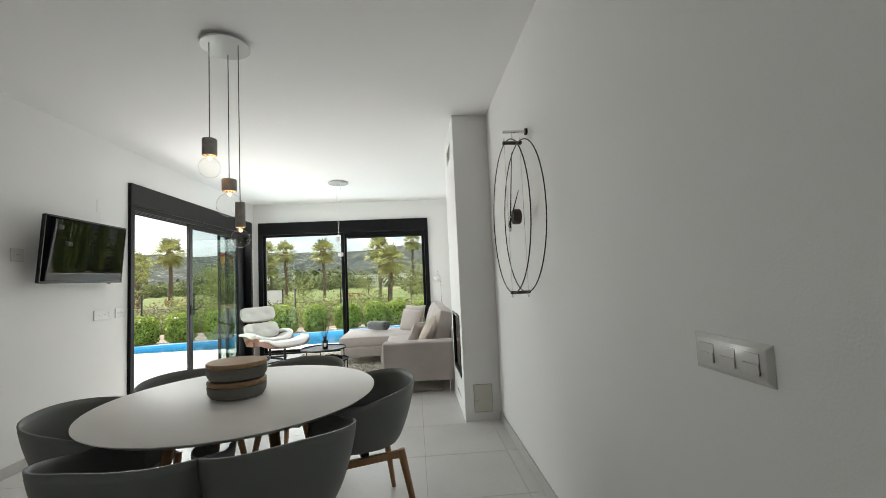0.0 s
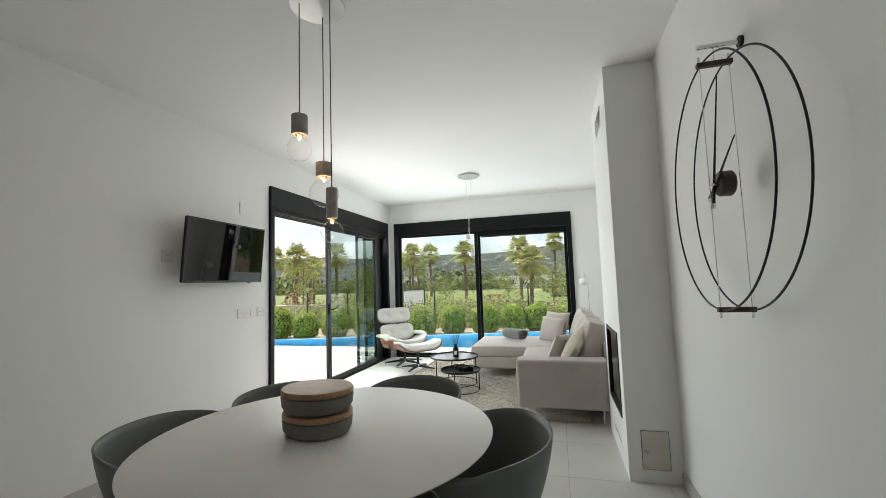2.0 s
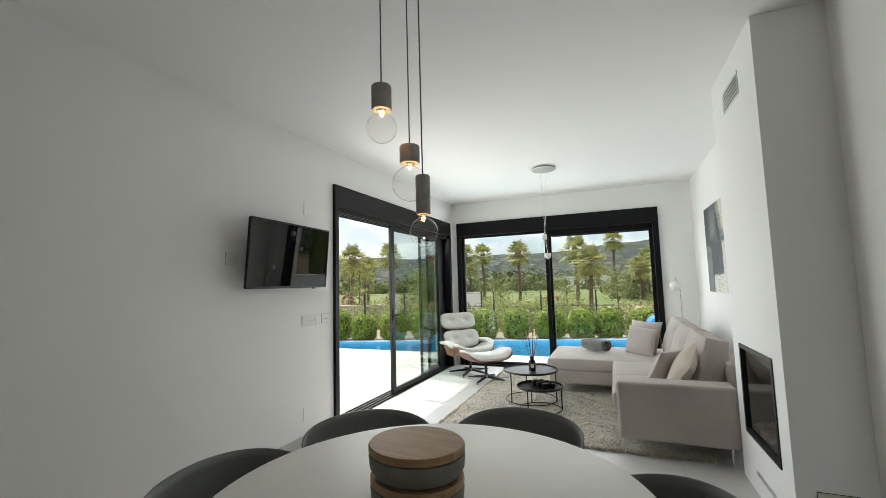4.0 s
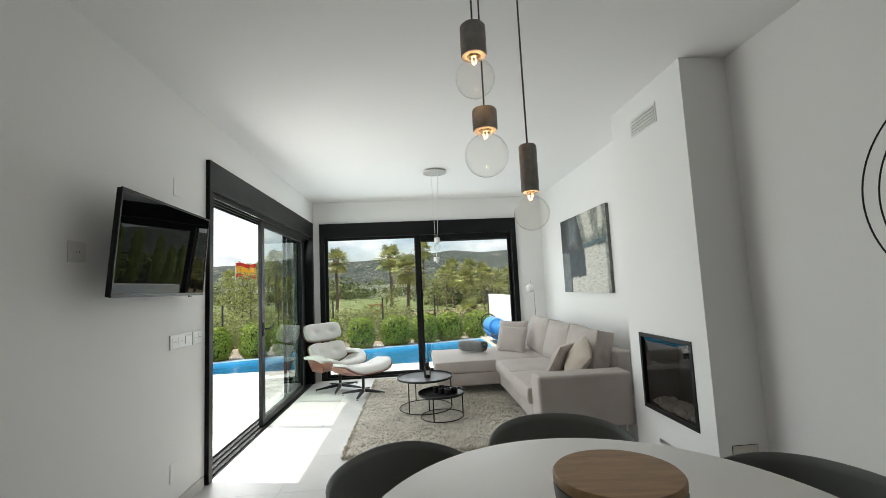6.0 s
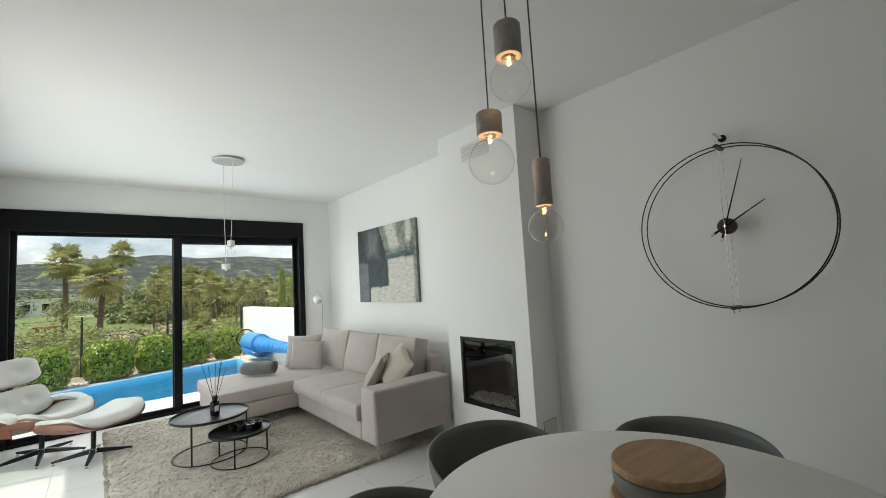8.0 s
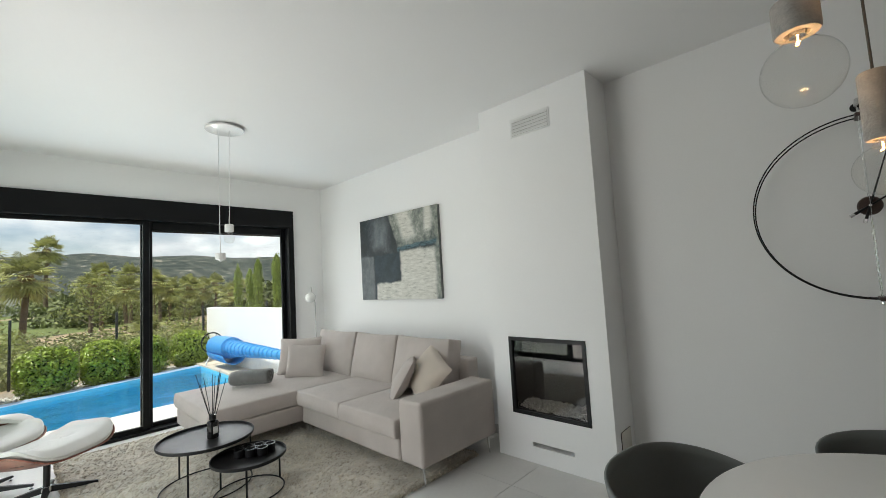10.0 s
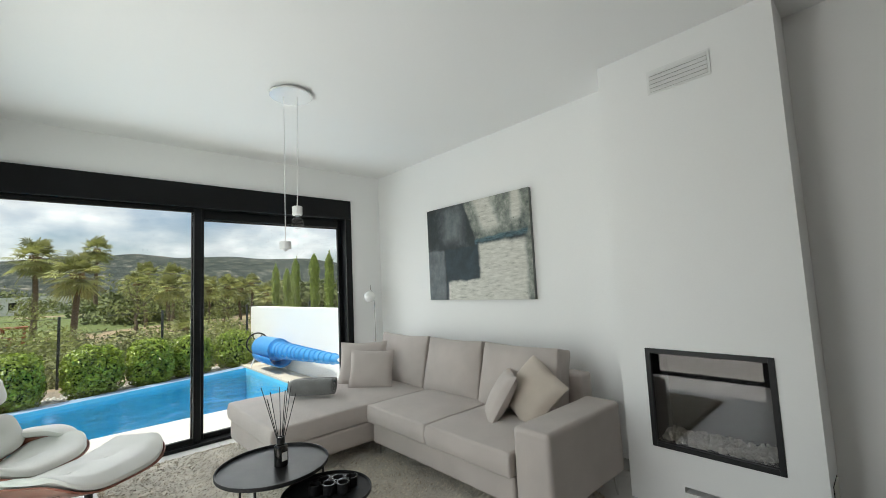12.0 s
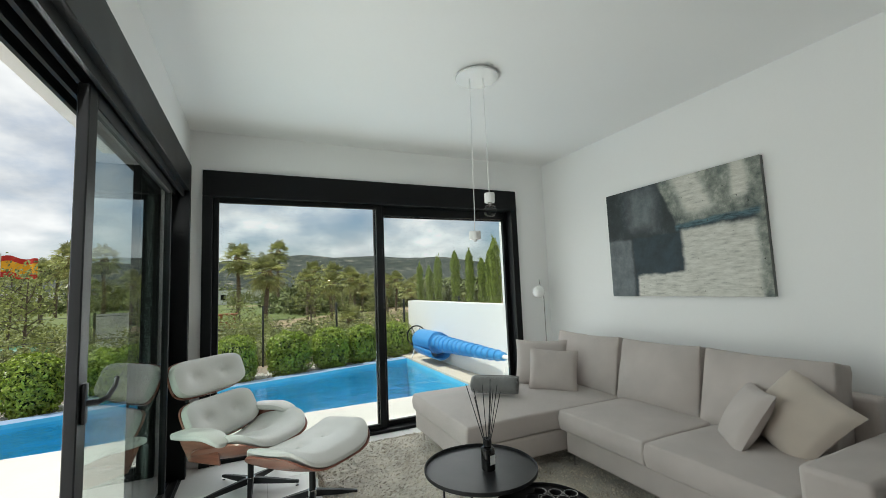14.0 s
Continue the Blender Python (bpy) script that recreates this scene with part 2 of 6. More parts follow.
def rod(bm, pts, r, segs=8, closed=False, r2=None):
    """A round bar along a line of points, tapering from r to r2."""
    pts = [Vector(p) for p in pts]
    n = len(pts)
    rings = []
    side = None
    for i, p in enumerate(pts):
        a, b = (pts[i - 1], pts[(i + 1) % n]) if closed else (pts[max(i - 1, 0)], pts[min(i + 1, n - 1)])
        d = (b - a).normalized()
        if side is None:
            side = d.orthogonal().normalized()
        side = (side - d * side.dot(d)).normalized()
        up = d.cross(side)
        rr = r if r2 is None else r + (r2 - r) * i / max(1, n - 1)
        rings.append([bm.verts.new(p + (side * math.cos(2 * math.pi * k / segs) + up * math.sin(2 * math.pi * k / segs)) * rr) for k in range(segs)])
    for i in range(n if closed else n - 1):
        a, b = rings[i], rings[(i + 1) % n]
        for k in range(segs):
            bm.faces.new((a[k], a[(k + 1) % segs], b[(k + 1) % segs], b[k]))
    if not closed:
        bm.faces.new(rings[0][::-1])
        bm.faces.new(rings[-1])
    return bm


def padded(sx, sy, sz, square=5.0, flatten=3.0, n=10, sag=0.0, seed=0, wrinkle=0.0, side=0.55):
    """An upholstered block: rounded outline, domed top and bottom, faint wrinkles."""
    bm = bmesh.new()
    bmesh.ops.create_cube(bm, size=2)
    bmesh.ops.subdivide_edges(bm, edges=bm.edges[:], cuts=n, use_grid_fill=True)
    for v in bm.verts:
        p = v.co.copy()
        f = (abs(p.x) ** square + abs(p.y) ** square) ** (1 / square)
        m = max(abs(p.x), abs(p.y))
        k = m / f if f > 1e-6 else 1
        q = Vector((p.x * k, p.y * k, p.z))
        rim = min(1.0, m)
        if abs(p.z) > 0.999:
            dome = (1 - rim ** flatten)
            q.z = p.z * (side + (1 - side) * dome ** 0.5)
        else:
            q.z = p.z * side
            g = 1 + 0.03 * (1 - p.z * p.z)
            q.x, q.y = q.x * g, q.y * g
        w = wrinkle * noise.noise(Vector((q.x * 2.1 + seed, q.y * 2.1, q.z * 2 + seed)))
        v.co = Vector((q.x * sx / 2, q.y * sy / 2, q.z * sz / 2 + w * sz - sag * sz * (1 - min(1, m)) * (1 if p.z > 0 else 0)))
    return bm


def pillow_bm(w, h, t, n=14, seed=0):
    """A square scatter cushion, standing in the local xz plane, thin at its seams and pulled out at the corners."""
    bm = bmesh.new()
    rows = []
    for s in (1, -1):
        rows.append([[None] * (n + 1) for _ in range(n + 1)])
    for i in range(n + 1):
        for j in range(n + 1):
            u, v = 2 * i / n - 1, 2 * j / n - 1
            puff = ((1 - u * u) * (1 - v * v)) ** 0.42
            pinch = 1 - 0.07 * (1 - abs(u) ** 2) * abs(v) ** 3 - 0.0
            pinch2 = 1 - 0.07 * (1 - abs(v) ** 2) * abs(u) ** 3
            for s_i, s in enumerate((1, -1)):
                if s < 0 and (i in (0, n) or j in (0, n)):
                    rows[1][i][j] = rows[0][i][j]
                    continue
                wob = 0.10 * noise.noise(Vector((u * 1.7 + seed, v * 1.7 + seed, s * 3)))
                rows[s_i][i][j] = bm.verts.new((u * w / 2 * pinch2, s * t / 2 * puff * (1 + wob), v * h / 2 * pinch))
    for s_i in (0, 1):
        g = rows[s_i]
        for i in range(n):
            for j in range(n):
                q = (g[i][j], g[i + 1][j], g[i + 1][j + 1], g[i][j + 1])
                bm.faces.new(q if s_i == 0 else q[::-1])
    bmesh.ops.recalc_face_normals(bm, faces=bm.faces)
    return bm


def moved(bm, m):
    bmesh.ops.transform(bm, matrix=m, verts=bm.verts)
    return bm


def mesh_of(name, bm, material, smooth=True):
    me = bpy.data.meshes.new(name)
    bm.to_mesh(me)
    bm.free()
    me.materials.append(material)
    if smooth:
        me.shade_smooth()
        me.set_sharp_from_angle(angle=radians(40))
    return me


def part(name, bm, material, parent=None, label="", m=None, smooth=True):
    """Links a bmesh as one mesh object under a thing or a part."""
    ob = new(name, mesh_of(name, bm, material, smooth))
    if parent is not None:
        ob.parent = parent
    if m is not None:
        ob.matrix_basis = m
    return tagged(ob, label)


def thing(name, m, label, category, group="", kind=""):
    ob = new(name)
    ob.empty_display_size = 0.1
    ob.matrix_basis = m
    return tagged(ob, label, category, group, kind)


def structure(name, bm, material, label, category, smooth=False):
    return tagged(part(name, bm, material, smooth=smooth), label, category, "", "structure")


def soften(ob, width=0.006, segs=2):
    mod = ob.modifiers.new("rounded", "BEVEL")
    mod.width, mod.segments, mod.limit_method = width, segs, "ANGLE"
    return ob


# ---- the room ----
XL, XR, YF, YB, H = -2.82, 0.87, 7.86, -1.3, 2.78
CH_X, CH_Y0, CH_Y1 = 0.548, 3.732, 4.67          # chimney breast
WX0, WX1, WTOP = -2.72, 0.435, 2.43             # far window
DY0, DY1, DTOP = 4.51, 7.72, 2.43               # terrace door
structure("wall_north", boxes((XL - 0.3, WX0, YF, YF + 0.28, 0, H), (WX1, XR + 0.3, YF, YF + 0.28, 0, H), (WX0, WX1, YF, YF + 0.28, WTOP, H)), PAINT, "smooth white painted wall round the pool window", "wall")
structure("wall_west", boxes((XL - 0.3, XL, YB, DY0, 0, H), (XL - 0.3, XL, DY1, YF, 0, H), (XL - 0.3, XL, DY0, DY1, DTOP, H)), PAINT, "smooth white painted wall beside the terrace door", "wall")
structure("wall_east", boxes((XR, XR + 0.3, YB, YF, 0, H)), PAINT, "smooth white painted long wall with a large clock", "wall")
# Unseen closing wall, added close behind the camera to bounce light back.
structure("added_wall_south", boxes((XL - 0.3, XR + 0.3, YB - 0.2, YB, 0, H)), PAINT, "unseen plain white wall added to close the dining room", "wall")
structure("ceiling", boxes((XL - 0.3, XR + 0.3, YB - 0.2, YF + 0.28, H, H + 0.25)), CEIL, "flat white painted ceiling", "ceiling")
structure("eave", boxes((XL - 0.67, XL - 0.302, YB - 0.2, YF + 0.28, 2.60, 2.98)), STUCCO, "white rendered roof eave above the terrace door", "eave")
FP = (3.885, 4.515, 0.343, 0.922)               # fireplace opening
chimney = structure("chimney_breast", boxes(
    (CH_X, XR - 0.001, CH_Y0, FP[0], 0, H - 0.001), (CH_X, XR - 0.001, FP[1], CH_Y1, 0, H - 0.001),
    (CH_X, XR - 0.001, FP[0], FP[1], FP[3], H - 0.001), (CH_X, XR - 0.001, FP[0], FP[1], 0.152, FP[2]), (CH_X, XR - 0.001, FP[0], FP[1], 0.0, 0.120),
    (CH_X, XR - 0.001, FP[0], 4.03, 0.12, 0.152), (CH_X, XR - 0.001, 4.36, FP[1], 0.12, 0.152), (CH_X + 0.12, XR - 0.001, 4.03, 4.36, 0.12, 0.152)), PAINT, "white painted chimney breast with a built-in fireplace", "chimney breast")
structure("baseboard", boxes((XR - 0.012, XR - 0.0005, YB, CH_Y0 - 0.001, 0, 0.078)), SKIRT, "pale grey tile skirting along the clock wall", "baseboard")
structure("baseboard", boxes((XR - 0.012, XR - 0.0005, CH_Y1 + 0.001, YF - 0.001, 0, 0.078)), SKIRT, "pale grey tile skirting behind the sofa", "baseboard")
structure("baseboard", boxes((XL + 0.0005, XL + 0.012, YB, DY0 - 0.03, 0, 0.078)), SKIRT, "pale grey tile skirting below the television", "baseboard")
floor = structure("floor", boxes((XL - 0.3, XR, YB, YF + 0.02, -0.3, -0.0035)), GROUT, "grey porcelain tile floor with thin joints", "floor")


# ---- far window ----
win = tagged(thing("window_1", pose(0, 0, 0), "wide anthracite aluminium sliding window facing the pool", "window", "", "structure"))
yf = YF - 0.045
SH = 2.205                                       # underside of the shutter box
soften(part("shutter_box", boxes((WX0, WX1, yf, YF + 0.16, SH, WTOP)), FRAME, win, "dark roller shutter housing"), 0.004)
for nm, b in (("jamb", (WX0, WX0 + 0.075, yf, YF + 0.16, 0.0, SH - 0.0005)), ("jamb", (WX1 - 0.075, WX1, yf, YF + 0.16, 0.0, SH - 0.0005)),
              ("sill", (WX0 + 0.0755, WX1 - 0.0755, yf + 0.01, YF + 0.16, 0.0, 0.028))):
    soften(part(nm, boxes(b), FRAME, win), 0.003)
part("shutter_slat", boxes((-1.11, WX1 - 0.08, YF + 0.125, YF + 0.137, 2.10, SH - 0.001)), FRAME, win, "bottom lath of the raised shutter")


def sash(parent, x0, x1, y0, y1, z0, z1, wl_, wr, wt, wb, along="x"):
    """A framed pane; along says which way it runs."""
    specs = ((x0, x0 + wl_, z0, z1), (x1 - wr, x1, z0, z1), (x0 + wl_ + 0.0004, x1 - wr - 0.0004, z1 - wt, z1), (x0 + wl_ + 0.0004, x1 - wr - 0.0004, z0, z0 + wb))
    bm = bmesh.new()
    for a, b, c, d in specs:
        box(bm, *((a, b, y0, y1, c, d) if along == "x" else (y0, y1, a, b, c, d)), 0.004, 1)
    s = part("sash", bm, FRAME, parent, "dark aluminium sliding sash")
    ym = (y0 + y1) / 2
    a, b, c, d = x0 + wl_ - 0.004, x1 - wr + 0.004, z0 + wb - 0.004, z1 - wt + 0.004
    bx = (a, b, ym - 0.0002, ym + 0.0002, c, d) if along == "x" else (ym - 0.0002, ym + 0.0002, a, b, c, d)
    g = part("pane", boxes(bx), GLASS if along == "x" else DOOR_GLASS, s, "clear glass" if along == "x" else "faintly green reflecting glass")
    g.visible_shadow = along == "y"
    return s


sash(win, WX0 + 0.076, -1.155, YF + 0.01, YF + 0.05, 0.03, SH - 0.002, 0.045, 0.06, 0.04, 0.045)
sash(win, -1.225, WX1 - 0.076, YF + 0.065, YF + 0.105, 0.03, SH - 0.002, 0.105, 0.05, 0.09, 0.045)

# ---- terrace door ----
door = thing("door_1", pose(0, 0, 0), "anthracite aluminium sliding terrace door, pushed half open", "door", "", "structure")
xf = XL + 0.032
soften(part("shutter_box", boxes((XL - 0.2, xf, DY0, DY1, SH, DTOP)), FRAME, door, "dark roller shutter housing"), 0.004)
soften(part("jamb", boxes((XL - 0.2, xf, DY0, DY0 + 0.06, 0, SH - 0.0005)), FRAME, door), 0.004)
soften(part("jamb", boxes((XL - 0.2, xf, DY1 - 0.07, DY1, 0, SH - 0.0005)), FRAME, door), 0.004)
part("lock_strip", boxes((XL - 0.065, XL - 0.03, DY0 + 0.0605, DY0 + 0.066, 0.75, 1.25)), RUBBER, door)
for i in range(4):
    x = XL - 0.185 + i * 0.055
    part("track", boxes((x, x + 0.012, DY0 + 0.0605, DY1 - 0.0705, 0.0, 0.016)), FRAME, door)
    part("head_track", boxes((x, x + 0.016, DY0 + 0.0605, DY1 - 0.0705, SH - 0.05, SH - 0.001)), FRAME, door)
part("threshold", boxes((XL - 0.2, XL + 0.01, DY0 + 0.0605, DY1 - 0.0705, -0.003, 0.004)), RUBBER, door, "dark grooved threshold")
sash(door, 5.74, DY1 - 0.42, XL - 0.068, XL - 0.030, 0.017, SH - 0.052, 0.085, 0.035, 0.06, 0.06, "y")
sash(door, 6.72, DY1 - 0.071, XL - 0.123, XL - 0.085, 0.017, SH - 0.052, 0.03, 0.30, 0.06, 0.06, "y")
sash(door, 7.10, DY1 - 0.0715, XL - 0.178, XL - 0.140, 0.017, SH - 0.052, 0.05, 0.05, 0.06, 0.06, "y")
hb = bmesh.new()
box(hb, XL - 0.030, XL - 0.016, 5.765, 5.795, 0.93, 1.07, 0.004)
rod(hb, [(XL - 0.02, 5.78, 1.0), (XL + 0.015, 5.785, 1.0), (XL + 0.03, 5.82, 1.005), (XL + 0.036, 5.88, 1.03), (XL + 0.036, 5.91, 1.06)], 0.011, 10, r2=0.008)
part("handle", hb, BLACK, door, "black lever handle")


# ---- dining ----
TC, TR, TZ = Vector((-0.765, 2.28, 0)), 0.67, 0.735


def dining_table():
    t = thing("dining_table", pose(TC.x, TC.y, 0), "round matt white dining table on slanted oak legs", "table")
    part("tabletop", turned([(0, TZ - 0.022), (TR - 0.03, TZ - 0.022), (TR - 0.006, TZ - 0.008), (TR, TZ - 0.004), (TR, TZ - 0.001), (TR - 0.002, TZ), (0, TZ)], 96), TABLE_TOP, t, "thin white laminate top")
    part("underframe", boxes((-0.33, 0.33, -0.025, 0.025, TZ - 0.062, TZ - 0.023), (-0.025, 0.025, -0.33, 0.33, TZ - 0.064, TZ - 0.0235)), BLACK, t)
    for k in range(4):
        a = math.pi / 4 + k * math.pi / 2
        bm = bmesh.new()
        rod(bm, [(0.30 * math.cos(a), 0.30 * math.sin(a), TZ - 0.023), (0.46 * math.cos(a), 0.46 * math.sin(a), 0.0)], 0.026, 14, r2=0.016)
        part("leg", bm, OAK, t, "tapered oak leg")
    return t


def chair_shell(n=40, rows=12):
    """One-piece tub shell: the rim falls from the back to the arms, the sides run down into the seat. It faces -x."""
    bm = bmesh.new()
    grid = []
    for i in range(n + 1):
        a = radians(-142 + 284 * i / n)                # 0 is the middle of the back
        k = abs(a) / radians(142)
        rim = 0.748 - 0.072 * min(1, (k / 0.7)) ** 1.8 - 0.05 * max(0, (k - 0.75) / 0.25) ** 2.2
        ro_x, ro_y = 0.285, 0.295
        ex = 2.5
        c, s = math.cos(a), math.sin(a)
        f = (abs(c) ** ex + abs(s) ** ex) ** (-1 / ex)
        top = Vector((c * f * ro_x - 0.0, s * f * ro_y, rim))
        low = Vector((c * f * 0.205 - 0.02, s * f * 0.215, 0.425))
        col = []
        for j in range(rows + 1):
            v = j / rows
            w = v ** 0.6
            h = (1 - v) ** 1.25
            p = Vector((low.x + (top.x - low.x) * (1 - w ** 2.2), low.y + (top.y - low.y) * (1 - w ** 2.2), low.z + (top.z - low.z) * h))
            col.append(bm.verts.new(p))
        grid.append(col)
    for i in range(n):
        for j in range(rows):
            bm.faces.new((grid[i][j], grid[i + 1][j], grid[i + 1][j + 1], grid[i][j + 1]))
    mid = bm.verts.new((-0.03, 0, 0.412))
    front = [bm.verts.new((-0.235 - 0.012 * math.cos(t * 1.3), y, 0.415)) for t, y in ((-1, -0.13), (0, 0.0), (1, 0.13))]
    low = [c[-1] for c in grid] + front[::-1]
    for a, b in zip(low, low[1:] + low[:1]):
        bm.faces.new((a, b, mid))
    bmesh.ops.recalc_face_normals(bm, faces=bm.faces)
    return bm


def dining_chair():
    c = thing("dining_chair", pose(0, 0, 0), "dark grey plastic tub chair with oak legs at the table", "chair", "chairs round the table")
    sh = part("shell", chair_shell(), SHELL, c, "dark grey moulded plastic tub")
    mod = sh.modifiers.new("thickness", "SOLIDIFY")
    mod.thickness, mod.offset = 0.009, 0
    part("seat_pad", moved(padded(0.36, 0.37, 0.035, 3.0, 4.0, 6), pose(-0.045, 0, 0.438)), SHELL, c)
    part("seat_bracket", boxes((-0.15, 0.10, -0.02, 0.02, 0.375, 0.405), (-0.04, 0.0, -0.16, 0.16, 0.376, 0.404)), BLACK, c)
    for sx in (-1, 1):
        for sy in (-1, 1):
            bm = bmesh.new()
            rod(bm, [(sx * 0.17, sy * 0.17, 0.385), (sx * 0.235, sy * 0.235, 0.0)], 0.021, 12, r2=0.013)
            part("leg", bm, OAK, c, "tapered oak leg")
    for sy in (-1, 1):
        part("stretcher", boxes((-0.17, 0.17, sy * 0.172 - 0.014, sy * 0.172 + 0.014, 0.345, 0.383, 0.006)), OAK, c)
    return c


dining_table()
chair = dining_chair()
first = True
for deg, r, twist in ((13, 0.60, 6), (82, 0.66, -4), (136, 0.65, 5), (187, 0.615, -3), (258, 0.605, 4), (304, 0.60, -3)):
    a = radians(deg)
    m = pose(TC.x + r * math.cos(a), TC.y + r * math.sin(a), 0, 0, 0, deg + twist)
    if first:
        chair.matrix_basis = m
        first = False
    else:
        copy_thing(chair, m)


def lidded_bowl(z, m0):
    b = thing("lidded_bowl", m0 @ pose(0, 0, z), "grey stoneware bowl with a wooden lid, one of two stacked", "bowl", "stacked bowls")
    part("bowl", turned([(0, 0), (0.105, 0), (0.124, 0.006), (0.135, 0.025), (0.138, 0.055), (0.136, 0.062), (0.128, 0.064), (0, 0.064)], 48, 1.06, 0.94), STONEWARE, b)
    part("lid", turned([(0, 0.0645), (0.134, 0.0645), (0.138, 0.068), (0.138, 0.082), (0.134, 0.087), (0, 0.089)], 48, 1.06, 0.94), LID_WOOD, b, "round oak-coloured lid")
    return b


bm0 = pose(-0.785, 2.255, TZ + 0.0005, 0, 0, -20)
lidded_bowl(0, bm0)
lidded_bowl(0.0895, bm0 @ pose(0.004, -0.003, 0, 0, 0, 14))


def pendant(parent, x, y, z, r, h, bulb_r, cord_from, lit, material):
    """Cord, concrete or white socket, clear bulb with its filament."""
    bm = bmesh.new()
    rod(bm, [cord_from, (cord_from[0] * 0.3 + x * 0.7, cord_from[1] * 0.3 + y * 0.7, z + h + 0.12), (x, y, z + h)], 0.0028, 6)
    part("cord", bm, CORD if lit else WHITE_METAL, parent, "thin textile cord")
    s = part("socket", turned([(0, h), (r - 0.004, h), (r, h - 0.005), (r, 0.004), (r - 0.003, 0), (r * 0.55, 0.0), (r * 0.5, 0.012), (0, 0.012)], 28, at=(x, y, z)), material, parent, "round concrete lamp holder" if lit else "small white lamp holder")
    if bulb_r:
        prof = [(r * 0.42, -0.001)] + [(bulb_r * math.sin(t), -0.012 - bulb_r + bulb_r * math.cos(t)) for t in [0.35 + (math.pi - 0.35) * i / 18 for i in range(19)]]
        prof[-1] = (0, prof[-1][1])
        g = part("bulb", turned(prof, 32, at=(x, y, z)), BULB, parent, "clear glass globe bulb")
        g.visible_shadow = False
        part("bulb_cap", turned([(0, 0.011), (r * 0.36, 0.011), (r * 0.36, -0.006), (0, -0.008)], 16, at=(x, y, z)), CHROME, parent)
        fm = bmesh.new()
        rod(fm, [(x - 0.006, y, z - 0.010), (x - 0.005, y, z - 0.021), (x, y + 0.004, z - 0.024), (x + 0.005, y, z - 0.021), (x + 0.006, y, z - 0.010)], 0.0016, 6)
        if lit:
            lamp = bpy.data.lights.new("bulb_light", "POINT")
            lamp.energy, lamp.color, lamp.shadow_soft_size = 0.2, (1.0, 0.60, 0.27), 0.008
            new("bulb_light", lamp).location = (x, y, z - 0.034)
        part("filament", fm, FIL if lit else CHROME, parent, "glowing filament" if lit else "")


FIL = glow_mat("warm_filament", (1.0, 0.43, 0.11), 30.0)
CZ = H - 0.0005
def ceiling_plate(parent, x, y, r):
    """A glossy disc held off the ceiling by a short neck."""
    p = part("ceiling_plate", turned([(0, CZ - 0.014), (r - 0.003, CZ - 0.014), (r, CZ - 0.017), (r, CZ - 0.025), (r - 0.003, CZ - 0.028), (0, CZ - 0.028)], 64, at=(x, y, 0)), PLATE_GLOSS, parent, "glossy white round plate")
    part("neck", turned([(0, CZ), (r * 0.72, CZ), (r * 0.72, CZ - 0.0135), (0, CZ - 0.0135)], 32, at=(x, y, 0)), WHITE_METAL, p)


pl = thing("pendant_lamp", pose(0, 0, 0), "three lit glass bulbs in concrete holders on a white ceiling plate", "pendant lamp")
ceiling_plate(pl, -0.955, 2.545, 0.140)
pendant(pl, -1.022, 2.483, 2.062, 0.040, 0.100, 0.060, (-1.022, 2.484, CZ - 0.027), True, CONCRETE)
pendant(pl, -0.973, 2.622, 1.878, 0.042, 0.075, 0.074, (-0.972, 2.62, CZ - 0.027), True, CONCRETE)
pendant(pl, -0.864, 2.512, 1.636, 0.0275, 0.150, 0.054, (-0.866, 2.514, CZ - 0.027), True, CONCRETE)

pl2 = thing("pendant_lamp", pose(0, 0, 0), "two small unlit bulbs on white cords from a round ceiling plate", "pendant lamp")
ceiling_plate(pl2, -0.942, 6.212, 0.146)
pendant(pl2, -0.955, 6.105, 1.876, 0.033, 0.062, 0.040, (-0.905, 6.195, CZ - 0.027), False, WHITE_METAL)
pendant(pl2, -0.955, 6.318, 1.668, 0.040, 0.055, 0.0, (-0.985, 6.235, CZ - 0.027), False, WHITE_METAL)
part("bulb_tip", turned([(0, 0.0), (0.014, 0), (0.012, -0.012), (0, -0.016)], 16, at=(-0.955, 6.318, 1.668)), WHITE_METAL, pl2)

# ---- sofa ----
SF = thing("corner_sofa", pose(0, 0, 0), "beige fabric corner sofa with chaise, cushions and slim metal legs", "sofa")
LEGZ = 0.125


def slab(name, x0, x1, y0, y1, z0, z1, r=0.03, material=None, label=""):
    bm = boxes((x0, x1, y0, y1, z0, z1))
    bmesh.ops.subdivide_edges(bm, edges=bm.edges[:], cuts=5, use_grid_fill=True)
    cx, cy, cz = (x0 + x1) / 2, (y0 + y1) / 2, (z0 + z1) / 2
    for v in bm.verts:
        p = v.co
        b = 0.008 * noise.noise(Vector((p.x * 3, p.y * 3, p.z * 3 + x0)))
        d = Vector((p.x - cx, p.y - cy, p.z - cz)).normalized()
        v.co = p + d * (b - 0.006)
    ob = part(name, bm, material or FABRIC, SF, label)
    return soften(ob, r, 4)


slab("base", -0.245, 0.64, 4.95, 6.40, LEGZ, 0.285, 0.02)
slab("chaise_base", -1.02, 0.64, 6.41, 7.46, LEGZ, 0.285, 0.02)
slab("armrest", -0.255, 0.57, 4.705, 4.945, LEGZ + 0.005, 0.572, 0.025)
slab("back_frame", 0.56, 0.705, 4.955, 7.46, 0.29, 0.70, 0.035)


